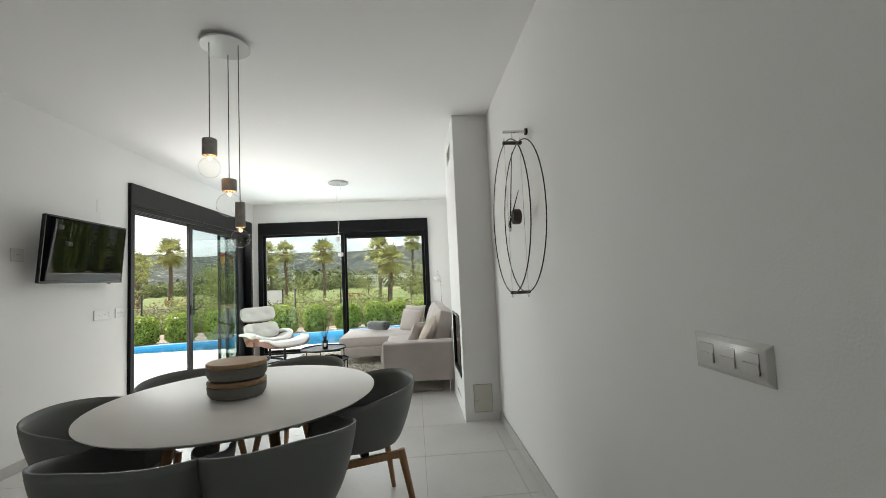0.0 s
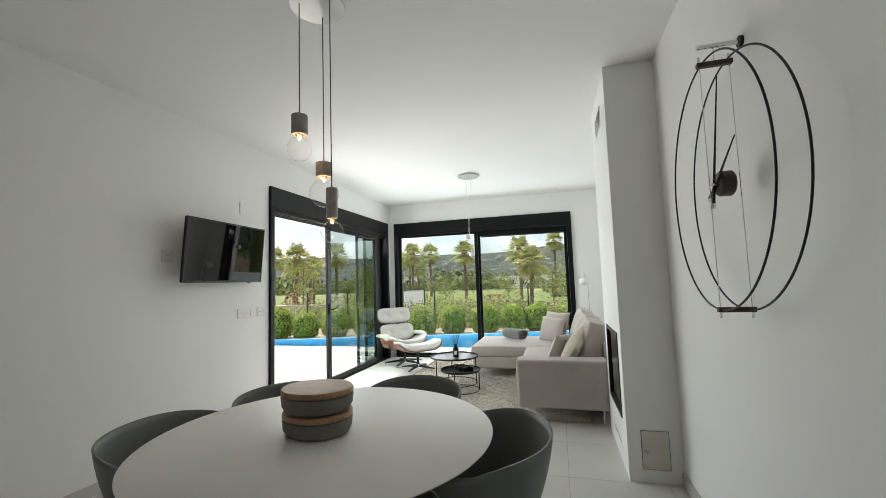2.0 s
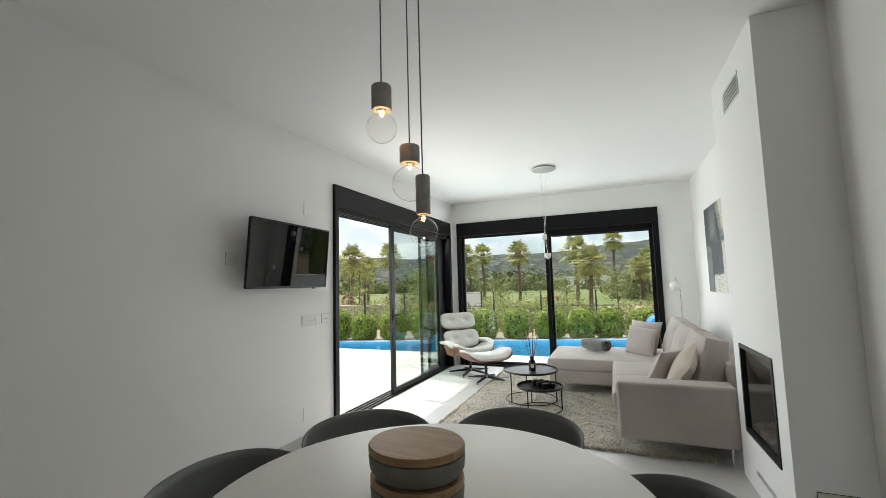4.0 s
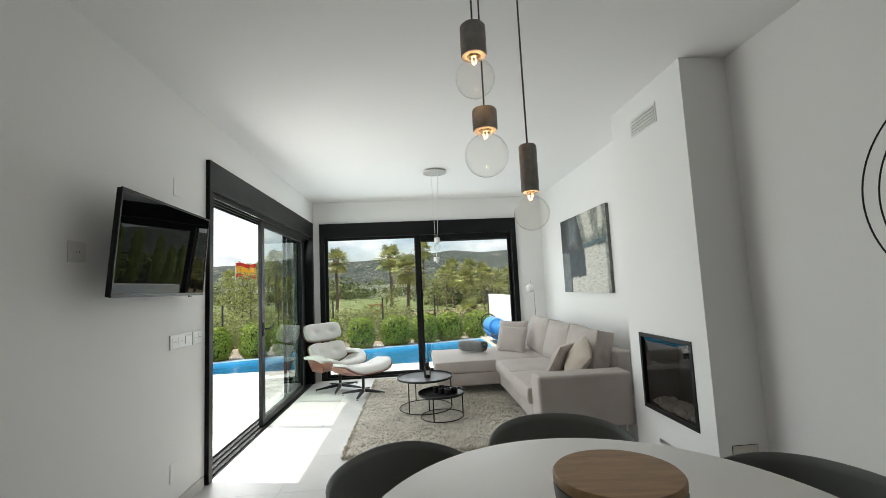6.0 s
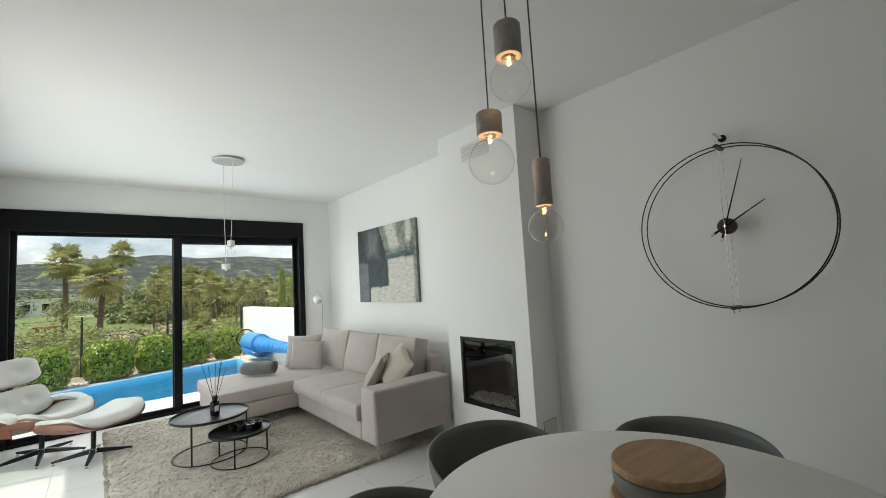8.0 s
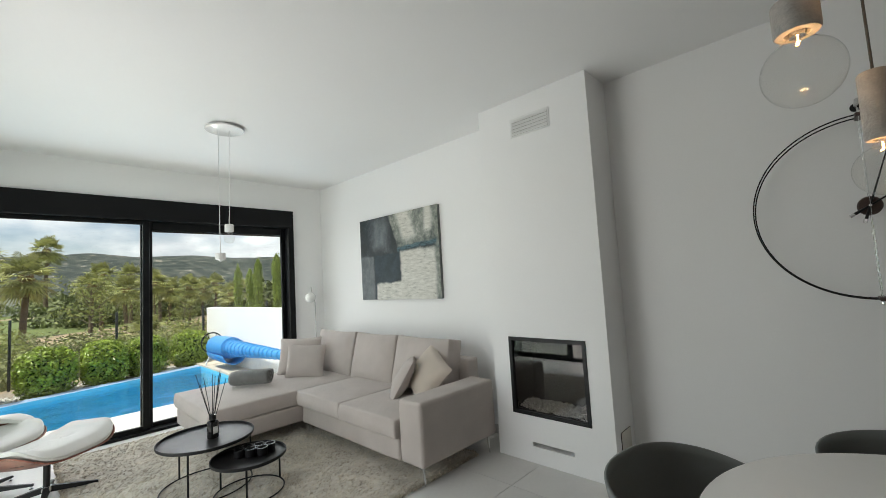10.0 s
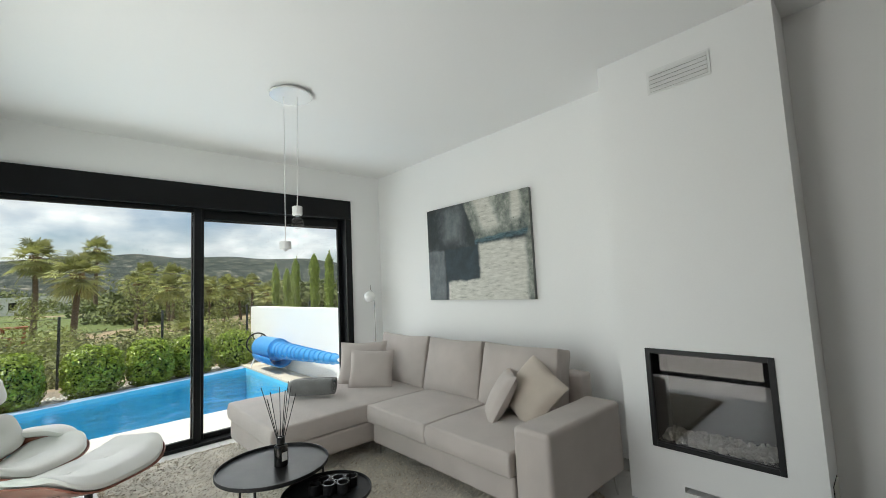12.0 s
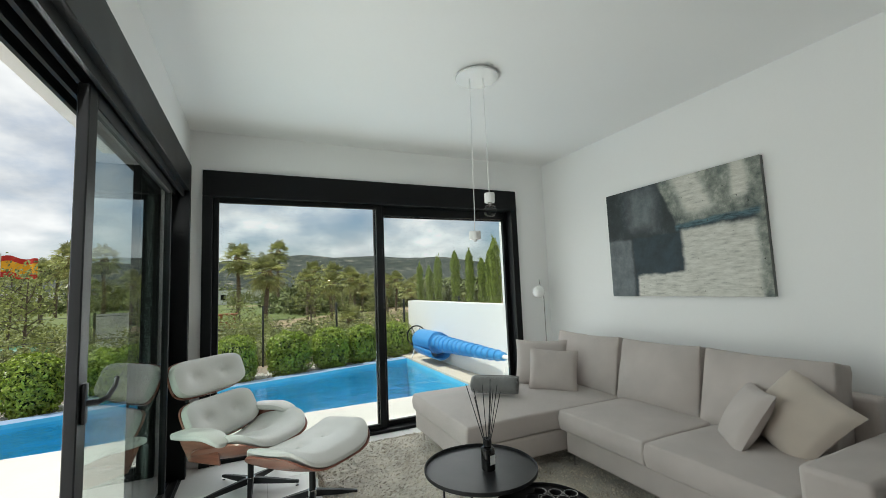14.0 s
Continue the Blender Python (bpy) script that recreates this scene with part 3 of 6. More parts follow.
def seat_block(y0, y1, x0, x1, nm, seed):
    """A boxed seat cushion with a soft crown and rounded edges."""
    bm = boxes((x0, x1, y0, y1, 0.287, 0.425))
    bmesh.ops.subdivide_edges(bm, edges=bm.edges[:], cuts=9, use_grid_fill=True)
    for v in bm.verts:
        p = v.co
        u, w = (2 * (p.x - x0) / (x1 - x0) - 1), (2 * (p.y - y0) / (y1 - y0) - 1)
        up = (p.z - 0.287) / 0.138
        p.z += up * (0.022 * (1 - u ** 4) * (1 - w ** 4) + 0.006 * noise.noise(Vector((p.x * 4 + seed, p.y * 4, 0))))
        p.x -= 0.012 * math.sin(math.pi * up) * (1 if u < -0.99 else 0)
        p.y += 0.006 * math.sin(math.pi * up) * (1 if w > 0.99 else -1 if w < -0.99 else 0)
    soften(part(nm, bm, FABRIC, SF), 0.028, 4)


seat_block(4.955, 5.675, -0.275, 0.585, "seat_cushion", 1)
seat_block(5.683, 6.405, -0.275, 0.585, "seat_cushion", 2)
seat_block(6.412, 7.455, -1.03, 0.585, "chaise_cushion", 3)


def boxed_cushion(w, h, t, seed):
    """A back cushion: a full front between two piped edges, with a gusset round it. Its front faces local +y."""
    bm = boxes((-w / 2, w / 2, -t / 2, t / 2, -h / 2, h / 2))
    bmesh.ops.subdivide_edges(bm, edges=bm.edges[:], cuts=11, use_grid_fill=True)
    for v in bm.verts:
        u, k, q = v.co.x / (w / 2), v.co.z / (h / 2), v.co.y / (t / 2)
        puff = (1 - u ** 4) * (1 - k ** 4)
        v.co.y += 0.060 * q * puff * (1.15 - 0.3 * k) + 0.010 * noise.noise(Vector((u * 2 + seed, k * 2, q)))
        v.co.z += 0.012 * (u * u - 0.5) * (1 if k > 0.99 else 0) + 0.006 * noise.noise(Vector((u * 3 + seed, 1.5, q * 2))) * k
        v.co.x = v.co.x * (1 - 0.022 * (k + 1)) + 0.008 * noise.noise(Vector((k * 3, seed, q * 2))) * u
    return bm


def seam(w, h, y, r=0.0065):
    pts = []
    for (a, b), (c, d) in (((-1, -1), (1, -1)), ((1, -1), (1, 1)), ((1, 1), (-1, 1)), ((-1, 1), (-1, -1))):
        for i in range(12):
            u, k = a + (c - a) * i / 12, b + (d - b) * i / 12
            pts.append((u * (w / 2 - 0.010) * (1 - 0.022 * (k + 1)), y, k * (h / 2 - 0.008) + (0.012 * (u * u - 0.5) if k > 0.99 else 0)))
    return rod(bmesh.new(), pts, r, 6, True)


for k, (y0, y1) in enumerate(((5.05, 5.765), (5.775, 6.445), (6.455, 7.24))):
    mm = pose(0.475, (y0 + y1) / 2, 0.625, 0, 13, (0, 1.5, -1)[k]) @ pose(0, 0, 0, 0, 0, 90)
    bc = soften(part("back_cushion", boxed_cushion(y1 - y0, 0.485, 0.165, k * 3.1), FABRIC, SF, "", mm), 0.032, 4)
    for y in (0.074, -0.074):
        part("piping", seam(y1 - y0, 0.485, y), FABRIC, bc)
for x, y in ((-0.20, 4.76), (0.51, 4.76), (-0.96, 7.40), (-0.96, 6.47), (-0.18, 6.37), (0.54, 7.40)):
    out = 0.022 if y > 6 else -0.022
    lb = rod(bmesh.new(), [(x, y, LEGZ + 0.004), (x + 0.3 * out, y + 0.6 * out, 0.06), (x + 0.4 * out, y + out, 0.0 if x > 0.4 else 0.013)], 0.011, 10, r2=0.006)
    rod(lb, [(x, y - out * 2.2, LEGZ - 0.002), (x, y, LEGZ - 0.012)], 0.008, 8)
    part("leg", lb, CHROME, SF, "slim bent steel leg")


def cushion(x, y, z, w, h, t, m, label, material, seed):
    ob = part("cushion", pillow_bm(w, h, t, 16, seed), material, None)
    ob.matrix_basis = pose(x, y, z) @ m
    return tagged(ob, label, "cushion", "scatter cushions")


cushion(0.10, 7.08, 0.625, 0.48, 0.43, 0.15, pose(0, 0, 0, 0, 0, -46) @ pose(0, 0, 0, -20, 0, 0), "large beige scatter cushion leaning on the sofa back", FABRIC, 5)
cushion(0.05, 6.85, 0.595, 0.42, 0.37, 0.13, pose(0, 0, 0, 0, 0, -44) @ pose(0, 0, 0, -16, 3, 0), "small beige scatter cushion in front of a larger one", FABRIC, 9)
cushion(0.185, 5.385, 0.570, 0.37, 0.38, 0.13, Matrix(((-0.70, 0.611, 0.37, 0), (-0.715, -0.598, -0.364, 0), (0, -0.519, 0.855, 0), (0, 0, 0, 1))), "small beige scatter cushion beside the armrest", FABRIC, 12)
cushion(0.285, 5.185, 0.605, 0.41, 0.41, 0.16, Matrix(((-0.326, 0.862, 0.389, 0), (-0.838, -0.073, -0.541, 0), (-0.438, -0.502, 0.746, 0), (0, 0, 0, 1))), "pale linen scatter cushion resting on the sofa arm", FABRIC2, 15)

tb = bmesh.new()
spiral = []
for i in range(90):
    a = i / 89 * 4.2 * math.pi
    r = 0.018 + 0.062 * i / 89
    spiral.append((r * math.cos(a), r * math.sin(a)))
rows = []
for k in range(13):
    y = -0.17 + 0.34 * k / 12
    end = 1 - 0.10 * abs(2 * k / 12 - 1) ** 6
    rows.append([tb.verts.new((p[0] * end * 1.12, y + 0.004 * noise.noise(Vector((p[0] * 20, k, p[1] * 20))), p[1] * end)) for p in spiral])
for a, b in zip(rows, rows[1:]):
    for i in range(len(spiral) - 1):
        tb.faces.new((a[i], a[i + 1], b[i + 1], b[i]))
roll = part("rolled_throw", tb, THROW, None)
sm = roll.modifiers.new("thickness", "SOLIDIFY")
sm.thickness, sm.offset = 0.013, 1
roll.matrix_basis = pose(-0.49, 6.94, 0.538, 0, 0, 48) @ Matrix.Diagonal((1.15, 1.12, 1.15, 1))
tagged(roll, "dark grey blanket rolled up on the sofa chaise", "blanket")


# ---- rug ----
def shaggy_rug(x0, x1, y0, y1):
    rg = bmesh.new()
    nx, ny = 170, 210
    g = []
    for i in range(nx + 1):
        col = []
        for j in range(ny + 1):
            x, y = x0 + (x1 - x0) * i / nx, y0 + (y1 - y0) * j / ny
            e = min(i, nx - i, j, ny - j)
            z = 0.022 * min(1, (e + 0.12) / 2.2) + 0.007 * noise.noise(Vector((x * 8, y * 8, 0))) + 0.006 * noise.noise(Vector((x * 26, y * 26, 3))) + random.uniform(0, 0.003)
            w = 0.012 * noise.noise(Vector((x * 3, y * 3, 7)))
            col.append(rg.verts.new((x + w, y + w, max(0.001, z if e else 0.001))))
        g.append(col)
    for i in range(nx):
        for j in range(ny):
            rg.faces.new((g[i][j], g[i + 1][j], g[i + 1][j + 1], g[i][j + 1]))
    ob = tagged(part("rug", rg, WOOL, None), "thick cream wool rug with an uneven shaggy pile", "rug")
    rng = random.Random(4)
    vs, fs = [], []
    for k in range(5200):
        u, side = rng.random(), k % 4
        x = x0 + (x1 - x0) * u if side < 2 else (x0 if side == 2 else x1) + rng.uniform(-0.012, 0.02)
        y = y0 + (y1 - y0) * u if side > 1 else (y0 if side == 0 else y1) + rng.uniform(-0.012, 0.02)
        a, s = rng.uniform(0, 6.28), rng.uniform(0.006, 0.012)
        dx, dy = math.cos(a) * s, math.sin(a) * s
        z = 0.004
        lx, ly, hgt = rng.uniform(-0.016, 0.016), rng.uniform(-0.016, 0.016), rng.uniform(0.010, 0.020)
        b = len(vs)
        vs += [(x - dx, y - dy, z), (x + dx, y + dy, z), (x + lx + dx * 0.4, y + ly + dy * 0.4, z + hgt), (x + lx - dx * 0.4, y + ly - dy * 0.4, z + hgt)]
        fs.append((b, b + 1, b + 2, b + 3))
    me = bpy.data.meshes.new("pile")
    for k in range(34000):
        x, y = rng.uniform(x0 + 0.015, x1 - 0.015), rng.uniform(y0 + 0.015, y1 - 0.015)
        a, s = rng.uniform(0, 6.28), rng.uniform(0.004, 0.009)
        lean = 2.2 * noise.noise(Vector((x * 1.6, y * 1.6, 11))) + rng.uniform(-0.7, 0.7)
        dx, dy, ln = math.cos(a) * s, math.sin(a) * s, rng.uniform(0.010, 0.026)
        lx, ly, z = ln * math.cos(lean), ln * math.sin(lean), 0.016 + 0.007 * noise.noise(Vector((x * 8, y * 8, 0)))
        hgt = rng.uniform(0.008, 0.017)
        b = len(vs)
        vs += [(x - dx, y - dy, z), (x + dx, y + dy, z), (x + lx + dx * 0.5, y + ly + dy * 0.5, z + hgt), (x + lx - dx * 0.5, y + ly - dy * 0.5, z + hgt)]
        fs.append((b, b + 1, b + 2, b + 3))
    me.from_pydata(vs, [], fs)
    me.materials.append(TUFT)
    pile = new("pile", me)
    pile.parent = ob
    tagged(pile, "tufts of cream wool", "", "", "stuff")


shaggy_rug(-1.88, 0.40, 4.78, 7.62)


# ---- coffee tables ----
def coffee_table(x, y, z, r, label, turn):
    t = thing("coffee_table", pose(x, y, 0.03, 0, 0, turn), label, "coffee table", "nesting coffee tables")
    z -= 0.03
    part("tray_top", turned([(0, z - 0.006), (r - 0.004, z - 0.006), (r, z - 0.002), (r, z + 0.014), (r - 0.002, z + 0.016), (r - 0.006, z + 0.014), (r - 0.007, z), (0, z)], 72), BLACK, t, "black metal tray with a raised rim")
    for k in range(3):
        a = 2 * math.pi * k / 3
        bm = bmesh.new()
        rod(bm, [((r - 0.02) * math.cos(a), (r - 0.02) * math.sin(a), z - 0.006), ((r - 0.02) * math.cos(a), (r - 0.02) * math.sin(a), 0.004)], 0.0065, 10)
        part("leg", bm, BLACK, t)
    bm = bmesh.new()
    rod(bm, [((r - 0.02) * math.cos(2 * math.pi * i / 48), (r - 0.02) * math.sin(2 * math.pi * i / 48), 0.005) for i in range(48)], 0.005, 8, True)
    part("base_ring", bm, BLACK, t)
    return t


coffee_table(-1.17, 5.99, 0.358, 0.31, "larger round black metal tray table on the rug", 232)
coffee_table(-1.01, 5.64, 0.262, 0.24, "smaller round black metal tray table tucked beside another", 245)

db = thing("reed_diffuser", pose(-1.14, 5.955, 0.3585, 0, 0, 20), "black glass diffuser bottle with dark reeds on the table", "diffuser")
part("bottle", turned([(0, 0), (0.034, 0), (0.038, 0.004), (0.038, 0.105), (0.034, 0.115), (0.017, 0.122), (0.016, 0.126), (0, 0.126)], 32), mat("black_glass", (0.006, 0.006, 0.006), 0.08, vary=0.05), db)
part("collar", turned([(0.017, 0.1265), (0.023, 0.1265), (0.023, 0.163), (0.017, 0.163), (0.011, 0.163), (0.011, 0.1265)], 28), BLACK, db)
lbm = boxes((-0.017, 0.017, -0.0388, -0.0384, 0.035, 0.083))
part("label_card", moved(lbm, pose(0, 0, 0, 0, 0, -10)), PLASTIC_W, db, "small white paper label")
for k in range(9):
    a, lean = k * 2.4, 0.055 + 0.07 * ((k * 37) % 10) / 10
    bm = bmesh.new()
    rod(bm, [(0.006 * math.cos(a), 0.006 * math.sin(a), 0.10), (lean * math.cos(a), lean * math.sin(a), 0.43 + 0.03 * math.sin(k))], 0.0023, 5)
    part("reed", bm, BLACK, db)

th = thing("tealight_holder", pose(-0.985, 5.65, 0.2625, 0, 0, -38), "cluster of small black tealight cups with pale rims", "candle holder")
for k, (x, y) in enumerate(((-0.075, -0.03), (0, -0.035), (0.075, -0.03), (-0.04, 0.03), (0.037, 0.032), (0.11, 0.035))):
    c = part("cup", turned([(0, 0), (0.031, 0), (0.034, 0.004), (0.034, 0.052), (0.030, 0.052), (0.028, 0.01), (0, 0.01)], 24, at=(x, y, 0)), BLACK, th)
    part("rim", turned([(0.0345, 0.0522), (0.0345, 0.0555), (0.0315, 0.0555), (0.0315, 0.0522)], 24, at=(x, y, 0)), CHROME, c, "pale metal rim")


# ---- lounge chair and ottoman ----
def bent_shell(w, d, curve_w, curve_d, th_, n=18, bend=2.0):
    """A moulded plywood panel, curved both ways."""
    bm = bmesh.new()
    g = []
    for i in range(n + 1):
        row = []
        for j in range(n + 1):
            u, v = 2 * i / n - 1, 2 * j / n - 1
            k = (abs(u) ** 4 + abs(v) ** 4) ** 0.25
            f = max(abs(u), abs(v)) / k if k > 1e-6 else 1
            x, y = u * f * d / 2, v * f * w / 2
            row.append(bm.verts.new((x, y, curve_w * abs(v * f) ** bend + curve_d * (u * f) ** 2)))
        g.append(row)
    for i in range(n):
        for j in range(n):
            bm.faces.new((g[i][j], g[i + 1][j], g[i + 1][j + 1], g[i][j + 1]))
    bmesh.ops.recalc_face_normals(bm, faces=bm.faces)
    bmesh.ops.solidify(bm, geom=bm.faces[:], thickness=th_)
    return bm


def tufted(w, d, t, curve_w, curve_d, buttons, side, bend=2.0):
    bm = padded(d, w, t, 4.0, 2.6, 16, side=side)
    for v in bm.verts:
        u, k = v.co.x / (d / 2), v.co.y / (w / 2)
        lift = curve_w * min(1.0, abs(k)) ** bend + curve_d * u * u
        dip = sum(0.028 * math.exp(-((v.co.x - bx) ** 2 + (v.co.y - by) ** 2) / 0.0022) for bx, by in buttons) if v.co.z > 0 else 0
        if v.co.z < 0:                                 # flat under-side, lying in its shell
            v.co.z = v.co.z * 0.06 - t * side * 0.5
        v.co.z += lift - dip + t * side * 0.5
    return bm


def panel(parent, nm, m, w, d, t, cw, cd, buttons, side=0.5, bend=2.0):
    sh = part(nm + "_shell", bent_shell(w + 0.015, d + 0.015, cw, cd, 0.011, 18, bend), PLY, parent, "glossy reddish plywood shell", m)
    cu = part(nm + "_cushion", tufted(w - 0.01 * bend, d - 0.01, t, cw, cd, buttons, side, bend), LEATHER, parent, "padded white leather cushion", m @ pose(0, 0, 0.012))
    for bx, by in buttons:
        part("button", turned([(0, 0.006), (0.008, 0.004), (0.012, 0), (0, 0)], 12, at=(bx, by, t * 0.5 + cw * (by / (w / 2)) ** 2 - 0.012)), LEATHER, cu)


def star_base(parent, arms, reach, height, off=0.0):
    hub = bmesh.new()
    rod(hub, [(0, 0, 0.055), (0, 0, height)], 0.02, 14)
    part("post", hub, BLACK, parent)
    part("hub", turned([(0, 0.048), (0.032, 0.048), (0.036, 0.06), (0.03, 0.085), (0, 0.087)], 20), CHROME, parent)
    for k in range(arms):
        a = off + 2 * math.pi * k / arms
        bm = bmesh.new()
        c, s = math.cos(a), math.sin(a)
        for side in (1,):
            v = []
            for r, w, z0, z1 in ((0.015, 0.021, 0.045, 0.085), (reach * 0.6, 0.016, 0.030, 0.058), (reach, 0.012, 0.022, 0.036)):
                v.append([bm.verts.new((r * c - w * s, r * s + w * c, z0)), bm.verts.new((r * c + w * s, r * s - w * c, z0)), bm.verts.new((r * c + w * 0.7 * s, r * s - w * 0.7 * c, z1)), bm.verts.new((r * c - w * 0.7 * s, r * s + w * 0.7 * c, z1))])
            for p, q in zip(v, v[1:]):
                for i in range(4):
                    bm.faces.new((p[i], p[(i + 1) % 4], q[(i + 1) % 4], q[i]))
            bm.faces.new(v[0][::-1])
            bm.faces.new(v[-1])
        bmesh.ops.recalc_face_normals(bm, faces=bm.faces)
        ar = part("foot_arm", bm, BLACK, parent, "black base arm with a polished edge")
        part("glide", turned([(0, 0), (0.011, 0), (0.013, 0.004), (0.006, 0.008), (0.006, 0.024), (0, 0.024)], 14, at=((reach - 0.012) * c, (reach - 0.012) * s, 0)), CHROME, ar)


lc = thing("lounge_chair", pose(-2.335, 7.235, 0, 0, 0, -42), "white leather lounge chair with reddish plywood shells", "armchair")
star_base(lc, 5, 0.33, 0.31, 0.4)
panel(lc, "seat", pose(0.03, 0, 0.275, 0, -11, 0), 0.64, 0.60, 0.15, 0.125, 0.02, [(-0.02, -0.11), (-0.02, 0.11)], 0.30, 4.0)
panel(lc, "back", pose(-0.33, 0, 0.465, 0, 60, 0), 0.60, 0.30, 0.10, 0.06, 0.01, [(0.0, -0.13), (0.0, 0.13)])
panel(lc, "head", pose(-0.455, 0, 0.755, 0, 68, 0), 0.61, 0.265, 0.10, 0.05, 0.012, [(0.0, -0.13), (0.0, 0.13)])
for sy in (-1, 1):
    bm = bmesh.new()
    rod(bm, [(-0.42, sy * 0.12, 0.55), (-0.50, sy * 0.12, 0.68), (-0.555, sy * 0.12, 0.82)], 0.012, 8)
    part("back_brace", bm, BLACK, lc)
    bm = bmesh.new()
    rod(bm, [(0.02, sy * 0.16, 0.30), (-0.25, sy * 0.20, 0.33), (-0.40, sy * 0.20, 0.45)], 0.012, 8)
    part("seat_brace", bm, BLACK, lc)
    am = padded(0.40, 0.13, 0.055, 4.0, 3.0, 8)
    for v in am.verts:
        v.co.z -= 0.06 * max(0, v.co.x / 0.20) ** 2.5
    part("armrest", moved(am, pose(-0.10, sy * 0.335, 0.478, 0, -4, 0)), LEATHER, lc, "padded white leather armrest")
    sp = boxes((-0.30, 0.03, sy * 0.32 - 0.008, sy * 0.32 + 0.008, 0.27, 0.455))
    for v in sp.verts:
        if v.co.z < 0.37:
            v.co.y -= sy * 0.05
            v.co.x += 0.05 if v.co.x < 0 else -0.02
    soften(part("arm_panel", sp, PLY, lc, "plywood side panel"), 0.006, 2)

ot = thing("ottoman", pose(-1.965, 6.83, 0, 0, 0, -52), "white leather ottoman on a four-armed black base", "ottoman")
star_base(ot, 4, 0.285, 0.26, 0.75)
panel(ot, "seat", pose(0, 0, 0.265, 0, -5, 0), 0.70, 0.58, 0.20, 0.135, 0.02, [(0.0, -0.11), (0.0, 0.11)], 0.16, 4.0)


# ---- outside: materials ----
TERRACE = mat("pale_terrace_tile", (0.68, 0.66, 0.62), 0.6, vary=0.05, scale=1.5, fine=30, bump=0.05)
MOSAIC = mat("pool_mosaic", (0.12, 0.56, 0.78), 0.35, vary=0.12, scale=2.0, fine=60)
MOSAIC_EDGE = mat("pool_edge_mosaic", (0.36, 0.50, 0.72), 0.35, vary=0.10, scale=3.0, fine=60)
COPING = mat("beige_coping", (0.60, 0.54, 0.45), 0.75, vary=0.1, scale=4, fine=60, bump=0.1)
COVER = mat("blue_pool_cover", (0.05, 0.28, 0.62), 0.42, vary=0.10, scale=6, fine=200, bump=0.15, bump_scale=160)
LEAF = mat("hedge_leaf", (0.045, 0.095, 0.012), 0.33, vary=0.5, island=0.8, tint=(0.34, 0.44, 0.06), thin=0.25)
# Near-black green: the shade deep in a bush, put into the core's colour.
CORE_SHADE = mat("bush_core_shade", (0.018, 0.038, 0.008), 0.9, vary=0.4, scale=12)
PALM_LEAF = mat("palm_leaf", (0.035, 0.050, 0.014), 0.36, vary=0.6, island=1.2, tint=(0.42, 0.44, 0.17), thin=0.25)
PALM_DRY = mat("dry_palm_leaf", (0.30, 0.21, 0.11), 0.9, vary=0.3, island=0.5)
TRUNK = mat("palm_trunk", (0.12, 0.092, 0.065), 0.95, vary=0.35, scale=7, fine=30, bump=0.6, bump_scale=18, stretch=(1, 1, 5))
BARK = mat("bark", (0.12, 0.095, 0.07), 0.95, vary=0.3, scale=8, bump=0.5, bump_scale=40)
TREE_LEAF = mat("tree_leaf", (0.085, 0.115, 0.035), 0.6, vary=0.5, island=0.8, tint=(0.32, 0.36, 0.12), thin=0.3)
SHRUB_LEAF = mat("dry_shrub_leaf", (0.055, 0.075, 0.030), 0.7, vary=0.5, island=0.8, tint=(0.27, 0.29, 0.13), thin=0.2)
WOOD_LEAF = mat("woodland_leaf", (0.024, 0.042, 0.016), 0.8, vary=0.5, island=0.8, tint=(0.19, 0.22, 0.08))
CYPRESS = mat("cypress_leaf", (0.065, 0.115, 0.026), 0.7, vary=0.4, island=0.8, tint=(0.33, 0.42, 0.10), thin=0.25)
FLOWER = mat("pink_blossom_shrub", (0.20, 0.06, 0.07), 0.8, vary=0.4, island=0.8, tint=(0.22, 0.12, 0.08))
STONE_W = mat("white_gravel", (0.72, 0.70, 0.66), 0.8, vary=0.12, island=0.4)
FENCE = mat("dark_fence_steel", (0.03, 0.035, 0.032), 0.6, vary=0.1)

m, n, l, b = tree("golf_course_ground")
co, big, mid, ramp, mix, det = n.new("ShaderNodeTexCoord"), n.new("ShaderNodeTexNoise"), n.new("ShaderNodeTexNoise"), n.new("ShaderNodeValToRGB"), n.new("ShaderNodeMix"), n.new("ShaderNodeValToRGB")
big.inputs["Scale"].default_value, big.inputs["Detail"].default_value = 0.045, 4
mid.inputs["Scale"].default_value, mid.inputs["Detail"].default_value = 2.5, 6
l.new(co.outputs["Object"], big.inputs["Vector"])
l.new(co.outputs["Object"], mid.inputs["Vector"])
sx, fair, sm = n.new("ShaderNodeSeparateXYZ"), n.new("ShaderNodeMapRange"), n.new("ShaderNodeMath")
l.new(co.outputs["Object"], sx.inputs[0])
slant = n.new("ShaderNodeMath")
slant.operation, slant.inputs[1].default_value = "MULTIPLY_ADD", -0.7
l.new(sx.outputs["X"], slant.inputs[0])
l.new(sx.outputs["Y"], slant.inputs[2])
l.new(slant.outputs[0], fair.inputs["Value"])
fair.inputs["From Min"].default_value, fair.inputs["From Max"].default_value = 48.0, 57.0
fair.inputs["To Min"].default_value, fair.inputs["To Max"].default_value = -0.13, 0.12
sm.operation = "ADD"
l.new(big.outputs["Fac"], sm.inputs[0])
l.new(fair.outputs[0], sm.inputs[1])
l.new(sm.outputs[0], ramp.inputs[0])
ramp.color_ramp.elements[0].position, ramp.color_ramp.elements[0].color = 0.46, (0.40, 0.31, 0.20, 1)
ramp.color_ramp.elements[1].position, ramp.color_ramp.elements[1].color = 0.52, (0.15, 0.195, 0.055, 1)
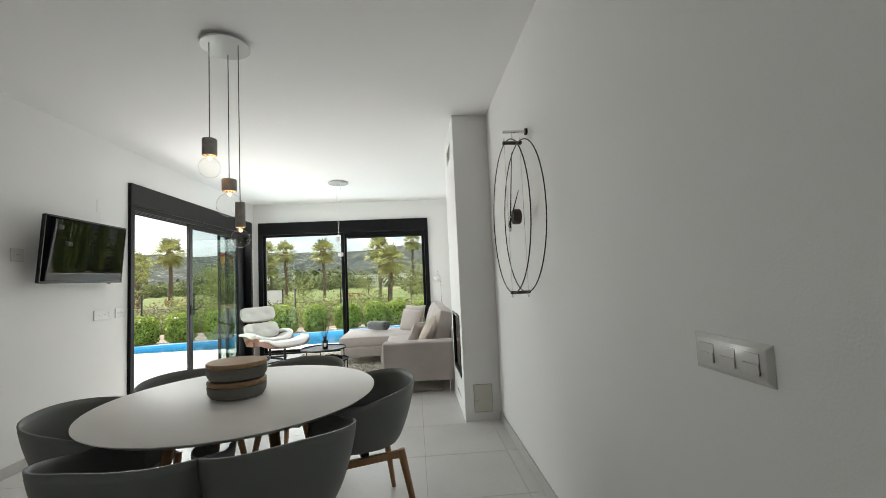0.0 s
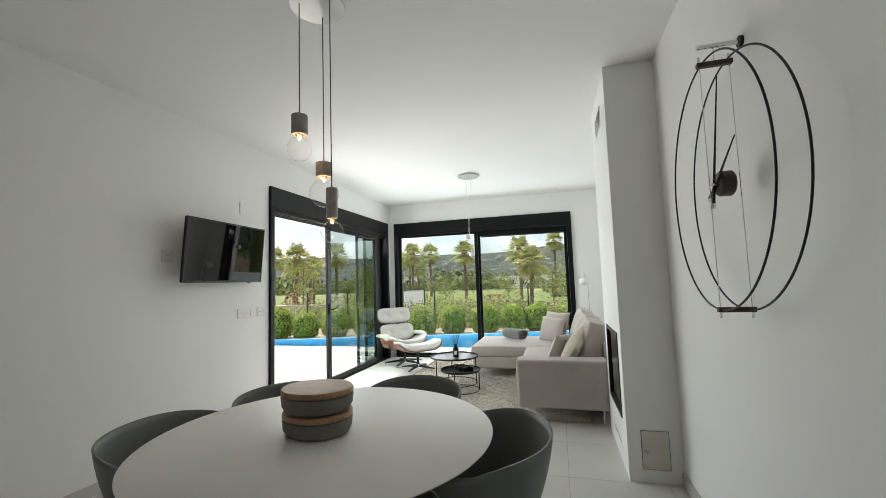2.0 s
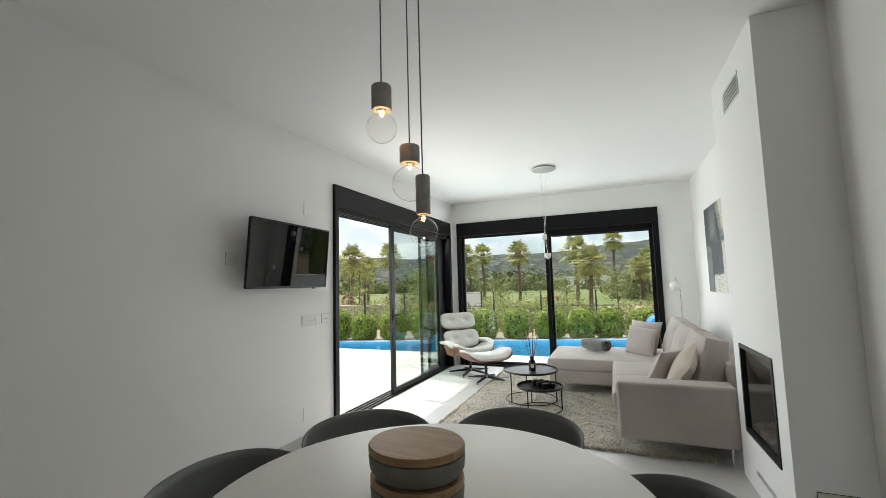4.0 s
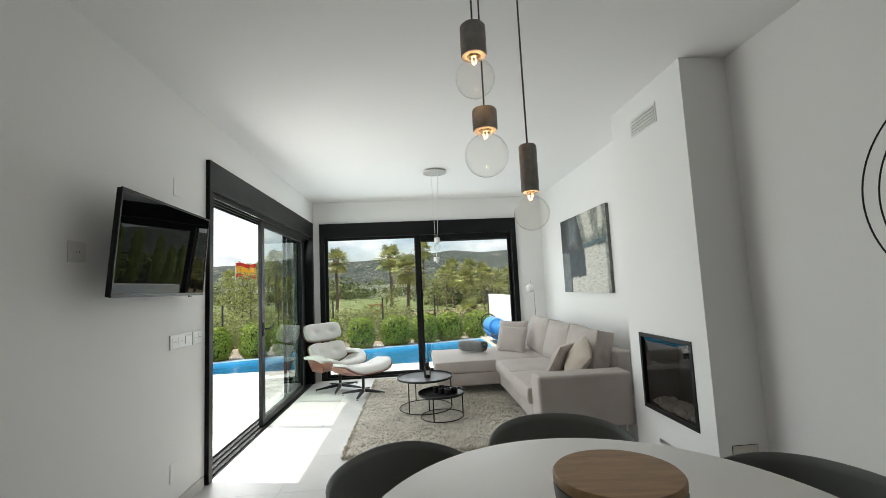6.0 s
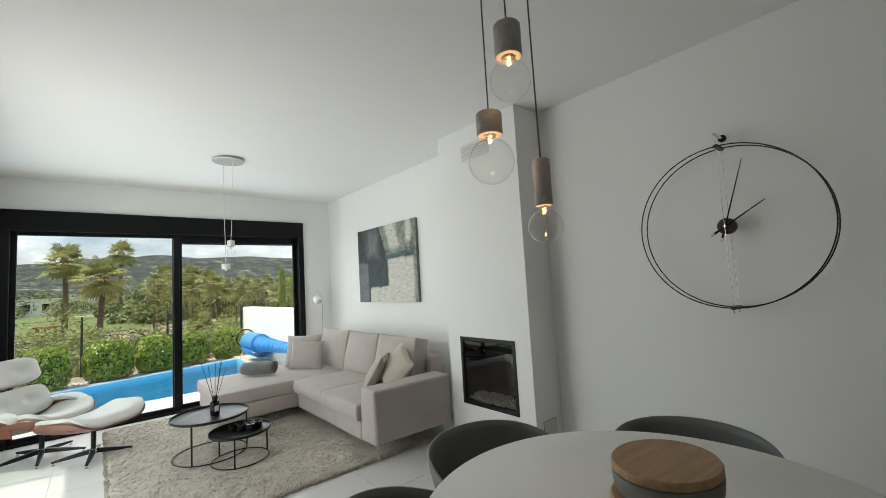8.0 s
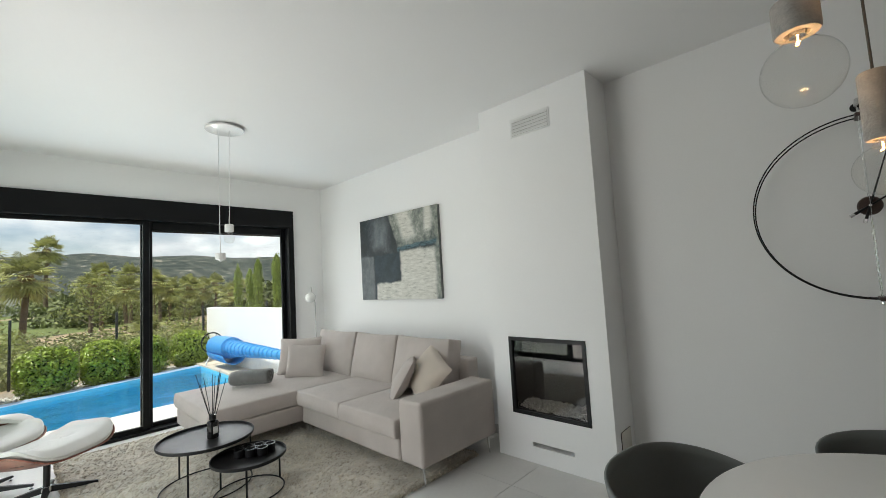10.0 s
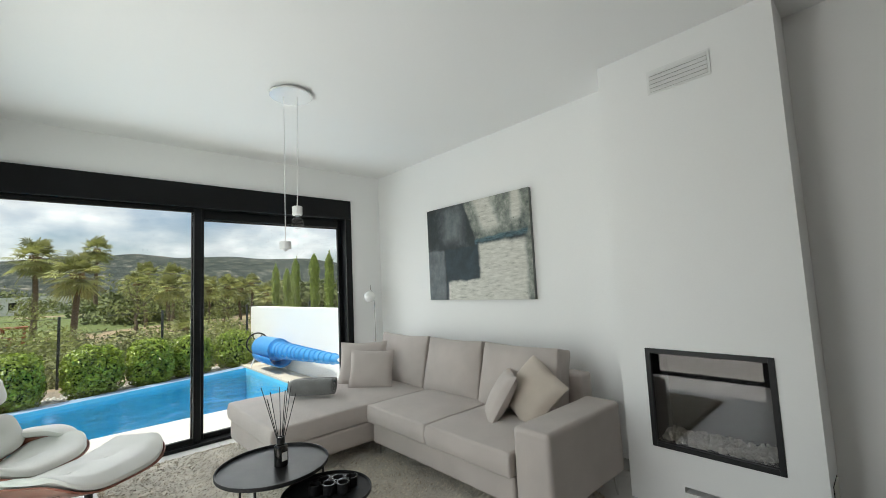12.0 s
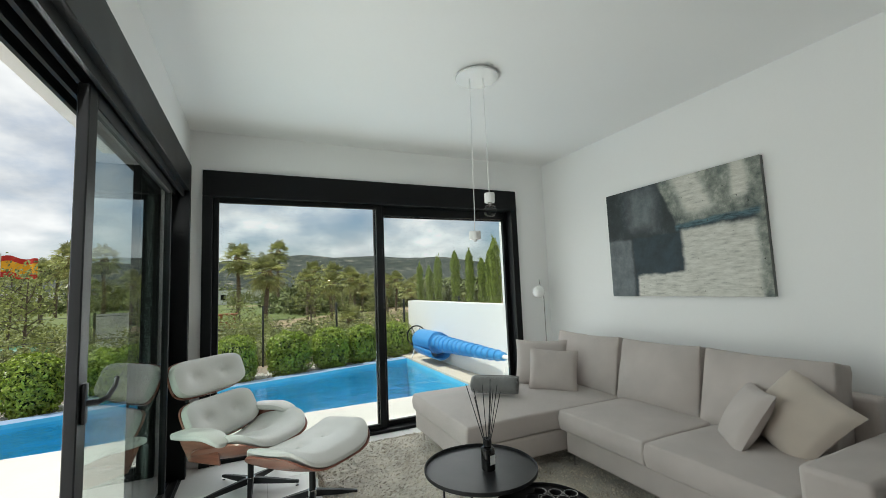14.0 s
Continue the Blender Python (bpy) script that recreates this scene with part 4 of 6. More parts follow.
l.new(mid.outputs["Fac"], det.inputs[0])
det.color_ramp.elements[0].position, det.color_ramp.elements[0].color = 0.3, (0.6, 0.6, 0.6, 1)
det.color_ramp.elements[1].position, det.color_ramp.elements[1].color = 0.7, (1.15, 1.15, 1.1, 1)
mix.data_type, mix.blend_type = "RGBA", "MULTIPLY"
mix.inputs["Factor"].default_value = 1.0
l.new(ramp.outputs[0], mix.inputs["A"])
l.new(det.outputs[0], mix.inputs["B"])
l.new(mix.outputs["Result"], b.inputs["Base Color"])
b.inputs["Roughness"].default_value = 0.95
GROUND = m

m, n, l, b = tree("scrub_hillside")
co, n1, n2, r1 = n.new("ShaderNodeTexCoord"), n.new("ShaderNodeTexNoise"), n.new("ShaderNodeTexNoise"), n.new("ShaderNodeValToRGB")
n1.inputs["Scale"].default_value, n1.inputs["Detail"].default_value, n1.inputs["Roughness"].default_value = 0.075, 12, 0.78
l.new(co.outputs["Object"], n1.inputs["Vector"])
l.new(n1.outputs["Fac"], r1.inputs[0])
e = r1.color_ramp.elements
e[0].position, e[0].color = 0.43, (0.016, 0.026, 0.022, 1)
e[1].position, e[1].color = 0.63, (0.42, 0.37, 0.30, 1)
k = e.new(0.52)
k.color = (0.045, 0.058, 0.046, 1)
k = e.new(0.59)
k.color = (0.11, 0.115, 0.09, 1)
l.new(r1.outputs[0], b.inputs["Base Color"])
b.inputs["Roughness"].default_value = 1.0
HILL = m


# ---- terrain ----
def ease(a, b, x):
    t = max(0.0, min(1.0, (x - a) / (b - a)))
    return t * t * (3 - 2 * t)


IN_X0, IN_X1, IN_Y0, IN_Y1 = -13.0, 0.92, -6.0, 13.0


def ground_z(x, y):
    d = max(IN_X0 - x, x - IN_X1, IN_Y0 - y, y - IN_Y1, 0.0)
    z = -0.10 - 0.35 * ease(0, 2.5, d) - 1.1 * ease(2, 26, d)
    return z + 0.5 * ease(4, 40, d) * noise.noise(Vector((x * 0.035, y * 0.035, 2))) + 0.05 * ease(0, 3, d) * noise.noise(Vector((x * 0.6, y * 0.6, 5)))


gb = bmesh.new()
offs = [0, 0.5, 1.1, 2, 3, 4.5, 6.5, 9, 12, 16, 21, 27, 34, 42, 52, 65, 82, 105, 140, 200, 320, 550, 1000, 2400]
per = 28
rings = []
for o in offs:
    x0, x1, y0, y1 = IN_X0 - o, IN_X1 + o, IN_Y0 - o, IN_Y1 + o
    ring = []
    for a, c in (((x0, y0), (x1, y0)), ((x1, y0), (x1, y1)), ((x1, y1), (x0, y1)), ((x0, y1), (x0, y0))):
        for i in range(per):
            t = i / per
            x, y = a[0] + (c[0] - a[0]) * t, a[1] + (c[1] - a[1]) * t
            ring.append(gb.verts.new((x, y, ground_z(x, y))))
    rings.append(ring)
for a, c in zip(rings, rings[1:]):
    for i in range(len(a)):
        j = (i + 1) % len(a)
        gb.faces.new((a[i], a[j], c[j], c[i]))
bmesh.ops.recalc_face_normals(gb, faces=gb.faces)
structure("ground", gb, GROUND, "green fairway and dry bare earth stretching to the hills", "ground", True)

hb = bmesh.new()
nx, ny = 220, 26
g = []
for i in range(nx + 1):
    col = []
    for j in range(ny + 1):
        x = -1300 + 2600 * i / nx
        t = j / ny
        y = 430 + 560 * t
        ridge = 63 + 13 * ease(-170, 70, x) - 40 * ease(260, 800, x) + 14 * ease(-300, -700, x)
        ridge += 4 * noise.noise(Vector((x * 0.006, 0.3, 0))) + 2.2 * noise.noise(Vector((x * 0.03, 0.7, 0)))
        z = -6 + (ridge + 6) * ease(0.0, 0.86, t) ** 1.1 - 30 * ease(0.9, 1.0, t)
        z += 7 * math.sin(math.pi * min(1, t)) * noise.noise(Vector((x * 0.012, y * 0.012, 1)))
        col.append(hb.verts.new((x, y, z)))
    g.append(col)
for i in range(nx):
    for j in range(ny):
        hb.faces.new((g[i][j], g[i + 1][j], g[i + 1][j + 1], g[i][j + 1]))
tagged(part("hillside", hb, HILL), "long scrub-covered hill with pale rock patches", "hill", "", "structure")

# ---- terrace and pool ----
PX0, PX1, PY0 = -9.0, 0.42, 9.0


def far_edge(x):
    return 11.85 + 0.25 * (x - 0.42)


structure("terrace", boxes((IN_X0, XL - 0.302, IN_Y0, PY0, -0.3, -0.012), (XL - 0.30, 0.798, YF + 0.282, PY0, -0.3, -0.0125)), TERRACE, "sunlit pale stone terrace between house and pool", "terrace")


def prism(pts, z0, z1):
    bm = bmesh.new()
    lo, hi = [bm.verts.new((x, y, z0)) for x, y in pts], [bm.verts.new((x, y, z1)) for x, y in pts]
    bm.faces.new(lo[::-1])
    bm.faces.new(hi)
    for i in range(len(pts)):
        j = (i + 1) % len(pts)
        bm.faces.new((lo[i], lo[j], hi[j], hi[i]))
    bmesh.ops.recalc_face_normals(bm, faces=bm.faces)
    return bm


pool = thing("swimming_pool", pose(0, 0, 0), "blue mosaic swimming pool full of clear water beside the terrace", "swimming pool", "", "structure")
basin = bmesh.new()
fl = [(PX0, PY0 + 0.001), (PX1, PY0 + 0.001), (PX1, far_edge(PX1)), (PX0, far_edge(PX0))]
lo, hi = [basin.verts.new((x, y, -1.35)) for x, y in fl], [basin.verts.new((x, y, -0.03)) for x, y in fl]
basin.faces.new(lo)
for i in range(4):
    basin.faces.new((lo[i], hi[i], hi[(i + 1) % 4], lo[(i + 1) % 4]))
part("basin", basin, MOSAIC, pool, smooth=False)
wb_ = bmesh.new()
nxw, nyw = 40, 14
gw = [[wb_.verts.new((PX0 + (PX1 - PX0) * i / nxw, PY0 + 0.002 + (far_edge(PX0 + (PX1 - PX0) * i / nxw) - PY0 - 0.003) * j / nyw, -0.085 + 0.004 * noise.noise(Vector((i * 0.9, j * 0.9, 0))))) for j in range(nyw + 1)] for i in range(nxw + 1)]
for i in range(nxw):
    for j in range(nyw):
        wb_.faces.new((gw[i][j], gw[i + 1][j], gw[i + 1][j + 1], gw[i][j + 1]))
wob = part("water", wb_, WATER, pool, "clear rippled water")
wob.visible_shadow = False
part("far_rim", prism([(PX0, far_edge(PX0) + 0.001), (PX1, far_edge(PX1) + 0.001), (PX1, far_edge(PX1) + 0.26), (PX0, far_edge(PX0) + 0.26)], -0.4, -0.03), MOSAIC_EDGE, pool, "pale blue mosaic rim", smooth=False)
part("end_coping", boxes((PX1 + 0.001, 0.798, PY0 + 0.001, 12.6, -0.4, 0.0)), COPING, pool, "beige stone coping", smooth=False)
structure("planting_bed", prism([(PX0 - 4, far_edge(PX0) - 0.74), (PX0 - 0.001, far_edge(PX0) - 0.5), (PX0 - 0.001, far_edge(PX0) + 0.262), (PX1, far_edge(PX1) + 0.262), (PX1, 12.602), (0.92, 12.602), (0.92, IN_Y1), (IN_X0, IN_Y1)], -0.4, -0.10), mat("bed_soil", (0.25, 0.21, 0.16), 0.95, vary=0.3, scale=5, bump=0.4, bump_scale=40), "dry planting bed behind the pool", "planting bed")
structure("garden_wall", boxes((0.80, 0.99, YF + 0.92, 12.75, -0.4, 1.085)), STUCCO, "white rendered garden wall beside the pool", "wall")
structure("wing_wall", boxes((0.80, 1.17, YF + 0.282, YF + 0.919, -0.4, H + 0.25)), STUCCO, "white rendered wing wall of the house", "wall")

ico = bmesh.new()
bmesh.ops.create_icosphere(ico, subdivisions=1, radius=1)
ico_v, ico_f = [v.co.copy() for v in ico.verts], [[v.index for v in f.verts] for f in ico.faces]
ico.free()


def stones(count, place, size, seed):
    r = random.Random(seed)
    v, f = [], []
    for _ in range(count):
        p = place(r)
        s = size * r.uniform(0.6, 1.35)
        rot = Euler((r.uniform(0, 6), r.uniform(0, 6), r.uniform(0, 6))).to_matrix()
        sc = (r.uniform(0.8, 1.3), r.uniform(0.6, 1.0), r.uniform(0.45, 0.75))
        base = len(v)
        for q in ico_v:
            w = rot @ Vector((q.x * sc[0], q.y * sc[1], q.z * sc[2]))
            v.append((p[0] + w.x * s, p[1] + w.y * s, p[2] + w.z * s))
        f += [tuple(base + i for i in t) for t in ico_f]
    return v, f


def loose(name, data, material, parent=None, label="", category="", kind="stuff", smooth=False):
    me = bpy.data.meshes.new(name)
    me.from_pydata(data[0], [], data[1])
    me.materials.append(material)
    if smooth:
        me.shade_smooth()
    ob = new(name, me)
    if parent is not None:
        ob.parent = parent
    return tagged(ob, label, category, "", kind)


def bed_place(r):
    x = r.uniform(-9.5, 0.40)
    return (x, far_edge(x) + 0.27 + 0.75 * r.random() ** 1.3, -0.085)


loose("white_pebbles", stones(3200, bed_place, 0.032, 3), STONE_W, None, "white gravel pebbles scattered along the pool rim", "gravel")

# ---- pool cover reel ----
reel = thing("pool_cover_reel", pose(0.585, 0, 0.37), "rolled blue pool cover on a reel beside the wall", "pool cover")
prof = []
steps = 14
for i in range(steps):
    t = i / (steps - 1)
    y0, y1 = 10.62 - 2.12 * i / steps, 10.62 - 2.12 * (i + 1) / steps
    r = 0.132 - 0.072 * t
    prof += [(r + 0.018, y0), (r + 0.016, y0 - 0.012), (r, y0 - 0.02), (r - 0.004, y1 + 0.002)]
rl = turned([(0, 11.42), (0.195, 11.42), (0.198, 11.40), (0.190, 10.63)] + prof + [(0.04, 8.49), (0, 8.45)], 48)
for v in rl.verts:
    v.co = Vector((v.co.x + 0.006 * math.sin(v.co.z * 9), v.co.z, v.co.y + 0.022 * (11.5 - v.co.z)))
bmesh.ops.recalc_face_normals(rl, faces=rl.faces)
part("rolled_cover", rl, COVER, reel, "blue bubble foil in stepped turns")
flap = bmesh.new()
ga = []
for i in range(15):
    a = radians(60 - 215 * i / 14)
    r = 0.203 + 0.05 * math.sin(math.pi * i / 14)
    ga.append([flap.verts.new((r * math.cos(a) - 0.02, y, max(-0.365, r * math.sin(a) - 0.03 * math.sin(math.pi * i / 14)))) for y in (11.36, 10.95, 10.50)])
for p, q in zip(ga, ga[1:]):
    for i in range(2):
        flap.faces.new((p[i], p[i + 1], q[i + 1], q[i]))
fo = part("loose_turn", flap, COVER, reel)
sm = fo.modifiers.new("thickness", "SOLIDIFY")
sm.thickness = 0.008
ax = bmesh.new()
rod(ax, [(0, 11.72, 0), (0, 8.36, 0.07)], 0.028, 12)
part("axle", ax, WHITE_METAL, reel, "white tube axle")
whl = bmesh.new()
rod(whl, [(0.19 * math.cos(2 * math.pi * i / 32), 11.70, 0.05 + 0.19 * math.sin(2 * math.pi * i / 32)) for i in range(32)], 0.013, 8, True)
wh = part("hand_wheel", whl, BLACK, reel, "black hand wheel")
for i in range(6):
    a = math.pi * i / 3
    sb = bmesh.new()
    rod(sb, [(0.025 * math.cos(a), 11.70, 0.05 + 0.025 * math.sin(a)), (0.182 * math.cos(a), 11.70, 0.05 + 0.182 * math.sin(a))], 0.007, 6)
    part("spoke", sb, BLACK, wh)
for y, top in ((11.60, 0.0), (8.40, 0.068)):
    st = bmesh.new()
    rod(st, [(-0.15, y, -0.37), (0, y, top), (0.15, y, -0.37)], 0.016, 8)
    part("stand", st, WHITE_METAL, reel)


# ---- plants ----
def leaves(points, size, seed, droop=0.0, aspect=2.0):
    """Small folded leaves, one at each point, turned every way but mostly facing out and up."""
    r = random.Random(seed)
    v, f = [], []
    for p, nrm in points:
        s = size * r.uniform(0.65, 1.35)
        nn = (Vector(nrm) + Vector((r.gauss(0, 0.5), r.gauss(0, 0.5), r.gauss(0, 0.5) + 0.15))).normalized()
        t = nn.orthogonal().normalized()
        t.rotate(Matrix.Rotation(r.uniform(0, 6.28), 3, nn))
        t.z -= droop
        t.normalize()
        s2 = nn.cross(t)
        P = Vector(p)
        b0 = len(v)
        w = s / aspect
        v += [tuple(P - t * s * 0.5), tuple(P + s2 * w * 0.5 + nn * w * 0.12), tuple(P + t * s * 0.5), tuple(P - s2 * w * 0.5 + nn * w * 0.12)]
        f.append((b0, b0 + 1, b0 + 2, b0 + 3))
    return v, f


def bush_points(count, rx, ry, h, seed, lumps=0.16, square=2.8):
    r = random.Random(seed)
    pts = []
    while len(pts) < count:
        d = Vector((r.gauss(0, 1), r.gauss(0, 1), r.gauss(0, 1))).normalized()
        k = (abs(d.x) ** square + abs(d.y) ** square + abs(d.z) ** square) ** (-1 / square)
        lump = 1 + lumps * noise.noise(d * 2.3 + Vector((seed, 0, 0))) + 0.5 * lumps * noise.noise(d * 6 + Vector((0, seed, 0)))
        q = k * lump * (1 - 0.24 * r.random() ** 2)
        pts.append(((d.x * q * rx, d.y * q * ry, h / 2 + d.z * q * h / 2), d))
    return pts


def core(rx, ry, h, seed, scale=0.80):
    bm = bmesh.new()
    bmesh.ops.create_icosphere(bm, subdivisions=3, radius=1)
    for v in bm.verts:
        d = v.co.normalized()
        k = (abs(d.x) ** 2.8 + abs(d.y) ** 2.8 + abs(d.z) ** 2.8) ** (-1 / 2.8) * scale * (1 + 0.2 * noise.noise(d * 2.3 + Vector((seed, 0, 0))))
        v.co = Vector((d.x * k * rx, d.y * k * ry, max(0.0, h / 2 + d.z * k * h / 2)))
    return bm


bushes = []
for k in range(3):
    bsh = thing("hedge_bush", pose(0, 0, 0), "clipped rounded green hedge bush beside the pool", "bush", "hedge along the pool")
    # Solid dark core, so the gaps between leaves read as shaded.
    part("shade_core", core(0.30, 0.33, 0.74, k * 5), CORE_SHADE, bsh, "dark solid core standing in for the shade between the leaves")
    loose("foliage", leaves(bush_points(5200, 0.318, 0.35, 0.77, k * 5, 0.13, 3.2), 0.056, k), LEAF, bsh, "small glossy bright green leaves", "", "")
    bushes.append(bsh)
rng = random.Random(21)
xs = [0.40, -0.40, -1.03, -1.78, -2.62, -3.42, -4.22, -4.98, -5.78, -6.55, -7.3, -8.1, -8.9]
for i, x in enumerate(xs):
    s = rng.uniform(0.92, 1.08)
    y = far_edge(x) + 0.60 + rng.uniform(-0.05, 0.05)
    m_ = pose(x, y, -0.10, 0, 0, rng.uniform(0, 360))
    src = bushes[i % 3]
    ob = src if i < 3 else copy_thing(src, m_)
    ob.matrix_basis = m_ @ Matrix.Diagonal((s, s, s * rng.uniform(0.95, 1.08), 1))


def fan_crown(seed, fronds=64):
    """Fan leaves on long stalks: a folded pleated fan that splits into drooping points."""
    r = random.Random(seed)
    v, f = [], []

    def quad(a, b, c, d):
        k = len(v)
        v.extend([tuple(a), tuple(b), tuple(c), tuple(d)])
        f.append((k, k + 1, k + 2, k + 3))

    for i in range(fronds):
        az = i * 2.399 + r.uniform(-0.2, 0.2)
        el = radians(84 - 140 * (i / fronds) ** 0.85 + r.uniform(-10, 10))
        out = Vector((math.cos(az) * math.cos(el), math.sin(az) * math.cos(el), math.sin(el)))
        side = Vector((-math.sin(az), math.cos(az), 0))
        up = out.cross(side) * -1
        stalk = r.uniform(0.55, 1.05)
        base = out * 0.12
        tip = out * stalk + Vector((0, 0, -0.10 * stalk))
        quad(base - side * 0.018, base + side * 0.018, tip + side * 0.012, tip - side * 0.012)
        blades, heart = 15, len(v)
        v.append(tuple(tip))
        for k in range(blades):
            a = radians(-105 + 210 * k / (blades - 1))
            d = (out * math.cos(a) + side * math.sin(a)).normalized()
            ln = r.uniform(0.6, 0.85) * (1 - 0.22 * abs(a) / 1.8)
            w = d.cross(up).normalized() * 0.040
            mid_ = tip + d * ln * 0.55 + up * 0.03
            end = tip + d * ln + Vector((0, 0, -0.20 * ln - 0.10 * r.random()))
            k0 = len(v)
            v.extend([tuple(mid_ + w), tuple(end), tuple(mid_ - w)])
            f.append((heart, k0, k0 + 1, k0 + 2))
    return v, f


def palm(k):
    p = thing("palm_tree", pose(0, 0, 0), "tall fan palm with a shaggy grey-green crown", "palm tree", "palms on the golf course")
    bm = bmesh.new()
    pts = [(0.06 * math.sin(i * 0.5 + k), 0.06 * math.cos(i * 0.4 + k), -5.0 + 5.0 * i / 10) for i in range(11)]
    rod(bm, pts, 0.17, 10, r2=0.12)
    part("trunk", bm, TRUNK, p, "ringed brown trunk")
    r = random.Random(k)
    sv, sf = leaves([((0.22 * math.cos(a), 0.22 * math.sin(a), z), (math.cos(a), math.sin(a), 0.2)) for a, z in [(r.uniform(0, 6.28), -0.8 * r.random() ** 1.3 - 0.05) for _ in range(90)]], 0.55, k, 1.4, 3.0)
    loose("dry_skirt", (sv, sf), PALM_DRY, p, "hanging dry dead leaves", "", "")
    loose("crown", fan_crown(k), PALM_LEAF, p, "fan-shaped leaves", "", "")
    return p


palms = [palm(3), palm(7), palm(12)]
spots = [(-1.8, 34.0, 4.25, 1.05), (-4.3, 53.0, 7.2, 1.4), (0.0, 60.0, 8.3, 1.15), (-8.85, 41.6, 5.7, 1.0), (-14.8, 42.5, 5.9, 1.0), (-13.6, 45.0, 6.0, 1.0),
         (-22.0, 32.2, 5.4, 1.05), (-19.7, 34.9, 5.6, 1.0), (-27.7, 36.5, 5.7, 1.0), (-27.3, 42.9, 5.2, 1.0), (3.3, 51.6, 5.0, 1.0), (5.8, 53.3, 5.0, 1.0),
         (6.1, 45.1, 3.9, 1.0), (7.8, 47.8, 3.4, 1.0), (15.1, 50.8, 3.1, 1.0), (14.4, 56.3, 3.9, 1.0), (4.4, 46.5, 3.6, 1.05), (9.8, 49.0, 3.5, 1.0), (11.8, 52.0, 3.3, 1.05),
         (2.4, 49.0, 4.0, 1.0), (-23.0, 60.2, 6.2, 1.1), (-22.5, 62.5, 6.7, 1.1), (-26.2, 64.3, 6.4, 1.1), (-29.5, 66.0, 5.6, 1.1), (-19.5, 58.0, 5.2, 1.1), (8.6, 55.0, 3.9, 1.0), (12.9, 47.0, 2.6, 1.0), (-24.5, 38.0, 4.6, 1.0),
         (-33.0, 47.0, 5.5, 1.1), (-36.0, 45.0, 5.0, 1.1)]
for i, (x, y, top, s) in enumerate(spots):
    m_ = pose(x, y, top - 1.35 * s, 0, 0, i * 67)
    ob = palms[i] if i < 3 else copy_thing(palms[i % 3], m_)
    ob.matrix_basis = m_ @ Matrix.Diagonal((s, s, s, 1))


for x, y, z, sc in ((1.55, 23.0, 0.0, 0.60), (-6.4, 21.0, -0.45, 0.42)):
    dwarf = copy_thing(palms[1], pose(x, y, z, 0, 0, 40 * x))
    dwarf.matrix_basis = pose(x, y, z, 0, 0, 40 * x) @ Matrix.Diagonal((sc, sc, sc, 1))
    tagged(dwarf, "low spiky young fan palm on the dry ground", "palm tree", "young palms beyond the fence")


def cypress(k):
    c = thing("cypress_tree", pose(0, 0, 0), "slim upright green cypress behind the garden wall", "cypress tree", "cypresses behind the wall")
    r = random.Random(k)
    pts = []
    for _ in range(3400):
        t = r.random() ** 0.8
        a = r.uniform(0, 6.28)
        rad = 0.31 * (1 - t ** 15) ** 0.8 * (0.75 + 0.35 * noise.noise(Vector((math.cos(a) * 1.5, math.sin(a) * 1.5, t * 7 + k)))) * r.uniform(0.55, 1.15)
        pts.append(((rad * math.cos(a), rad * math.sin(a), 0.25 + 4.2 * t), (math.cos(a), math.sin(a), 0.3)))
    bm = bmesh.new()
    rod(bm, [(0, 0, 0), (0, 0, 4.0)], 0.09, 8, r2=0.02)
    part("trunk", bm, BARK, c)
    for j in range(26):                                # loose upright sprigs
        a, t, hgt = r.uniform(0, 6.28), r.uniform(0.55, 1.0), r.uniform(0.2, 0.5)
        rad = 0.26 * (1.15 - t) + 0.03
        for i in range(12):
            pts.append(((rad * math.cos(a) + r.gauss(0, 0.025), rad * math.sin(a) + r.gauss(0, 0.025), 0.25 + 4.1 * t + hgt * i / 12), (math.cos(a), math.sin(a), 0.3)))
    v, f = leaves(pts, 0.15, k, -1.6, 3.0)
    loose("foliage", (v, f), CYPRESS, c, "dense upright needles", "", "")
    return c


cyps = [cypress(2), cypress(9)]
for i, (x, y, top) in enumerate(((6.5, 24.1, 2.95), (6.9, 22.8, 3.15), (7.1, 21.6, 3.05), (7.1, 20.4, 2.6), (6.6, 18.4, 3.25), (7.6, 28.0, 2.7), (6.2, 26.0, 2.7), (6.95, 19.4, 2.9), (6.1, 17.6, 3.0))):
    gz = ground_z(x, y)
    s = (top - gz) / 4.45
    m_ = pose(x, y, gz, 0, 0, i * 50)
    ob = cyps[i] if i < 2 else copy_thing(cyps[i % 2], m_)
    ob.matrix_basis = m_ @ Matrix.Diagonal((s * 1.0, s * 1.0, s, 1))


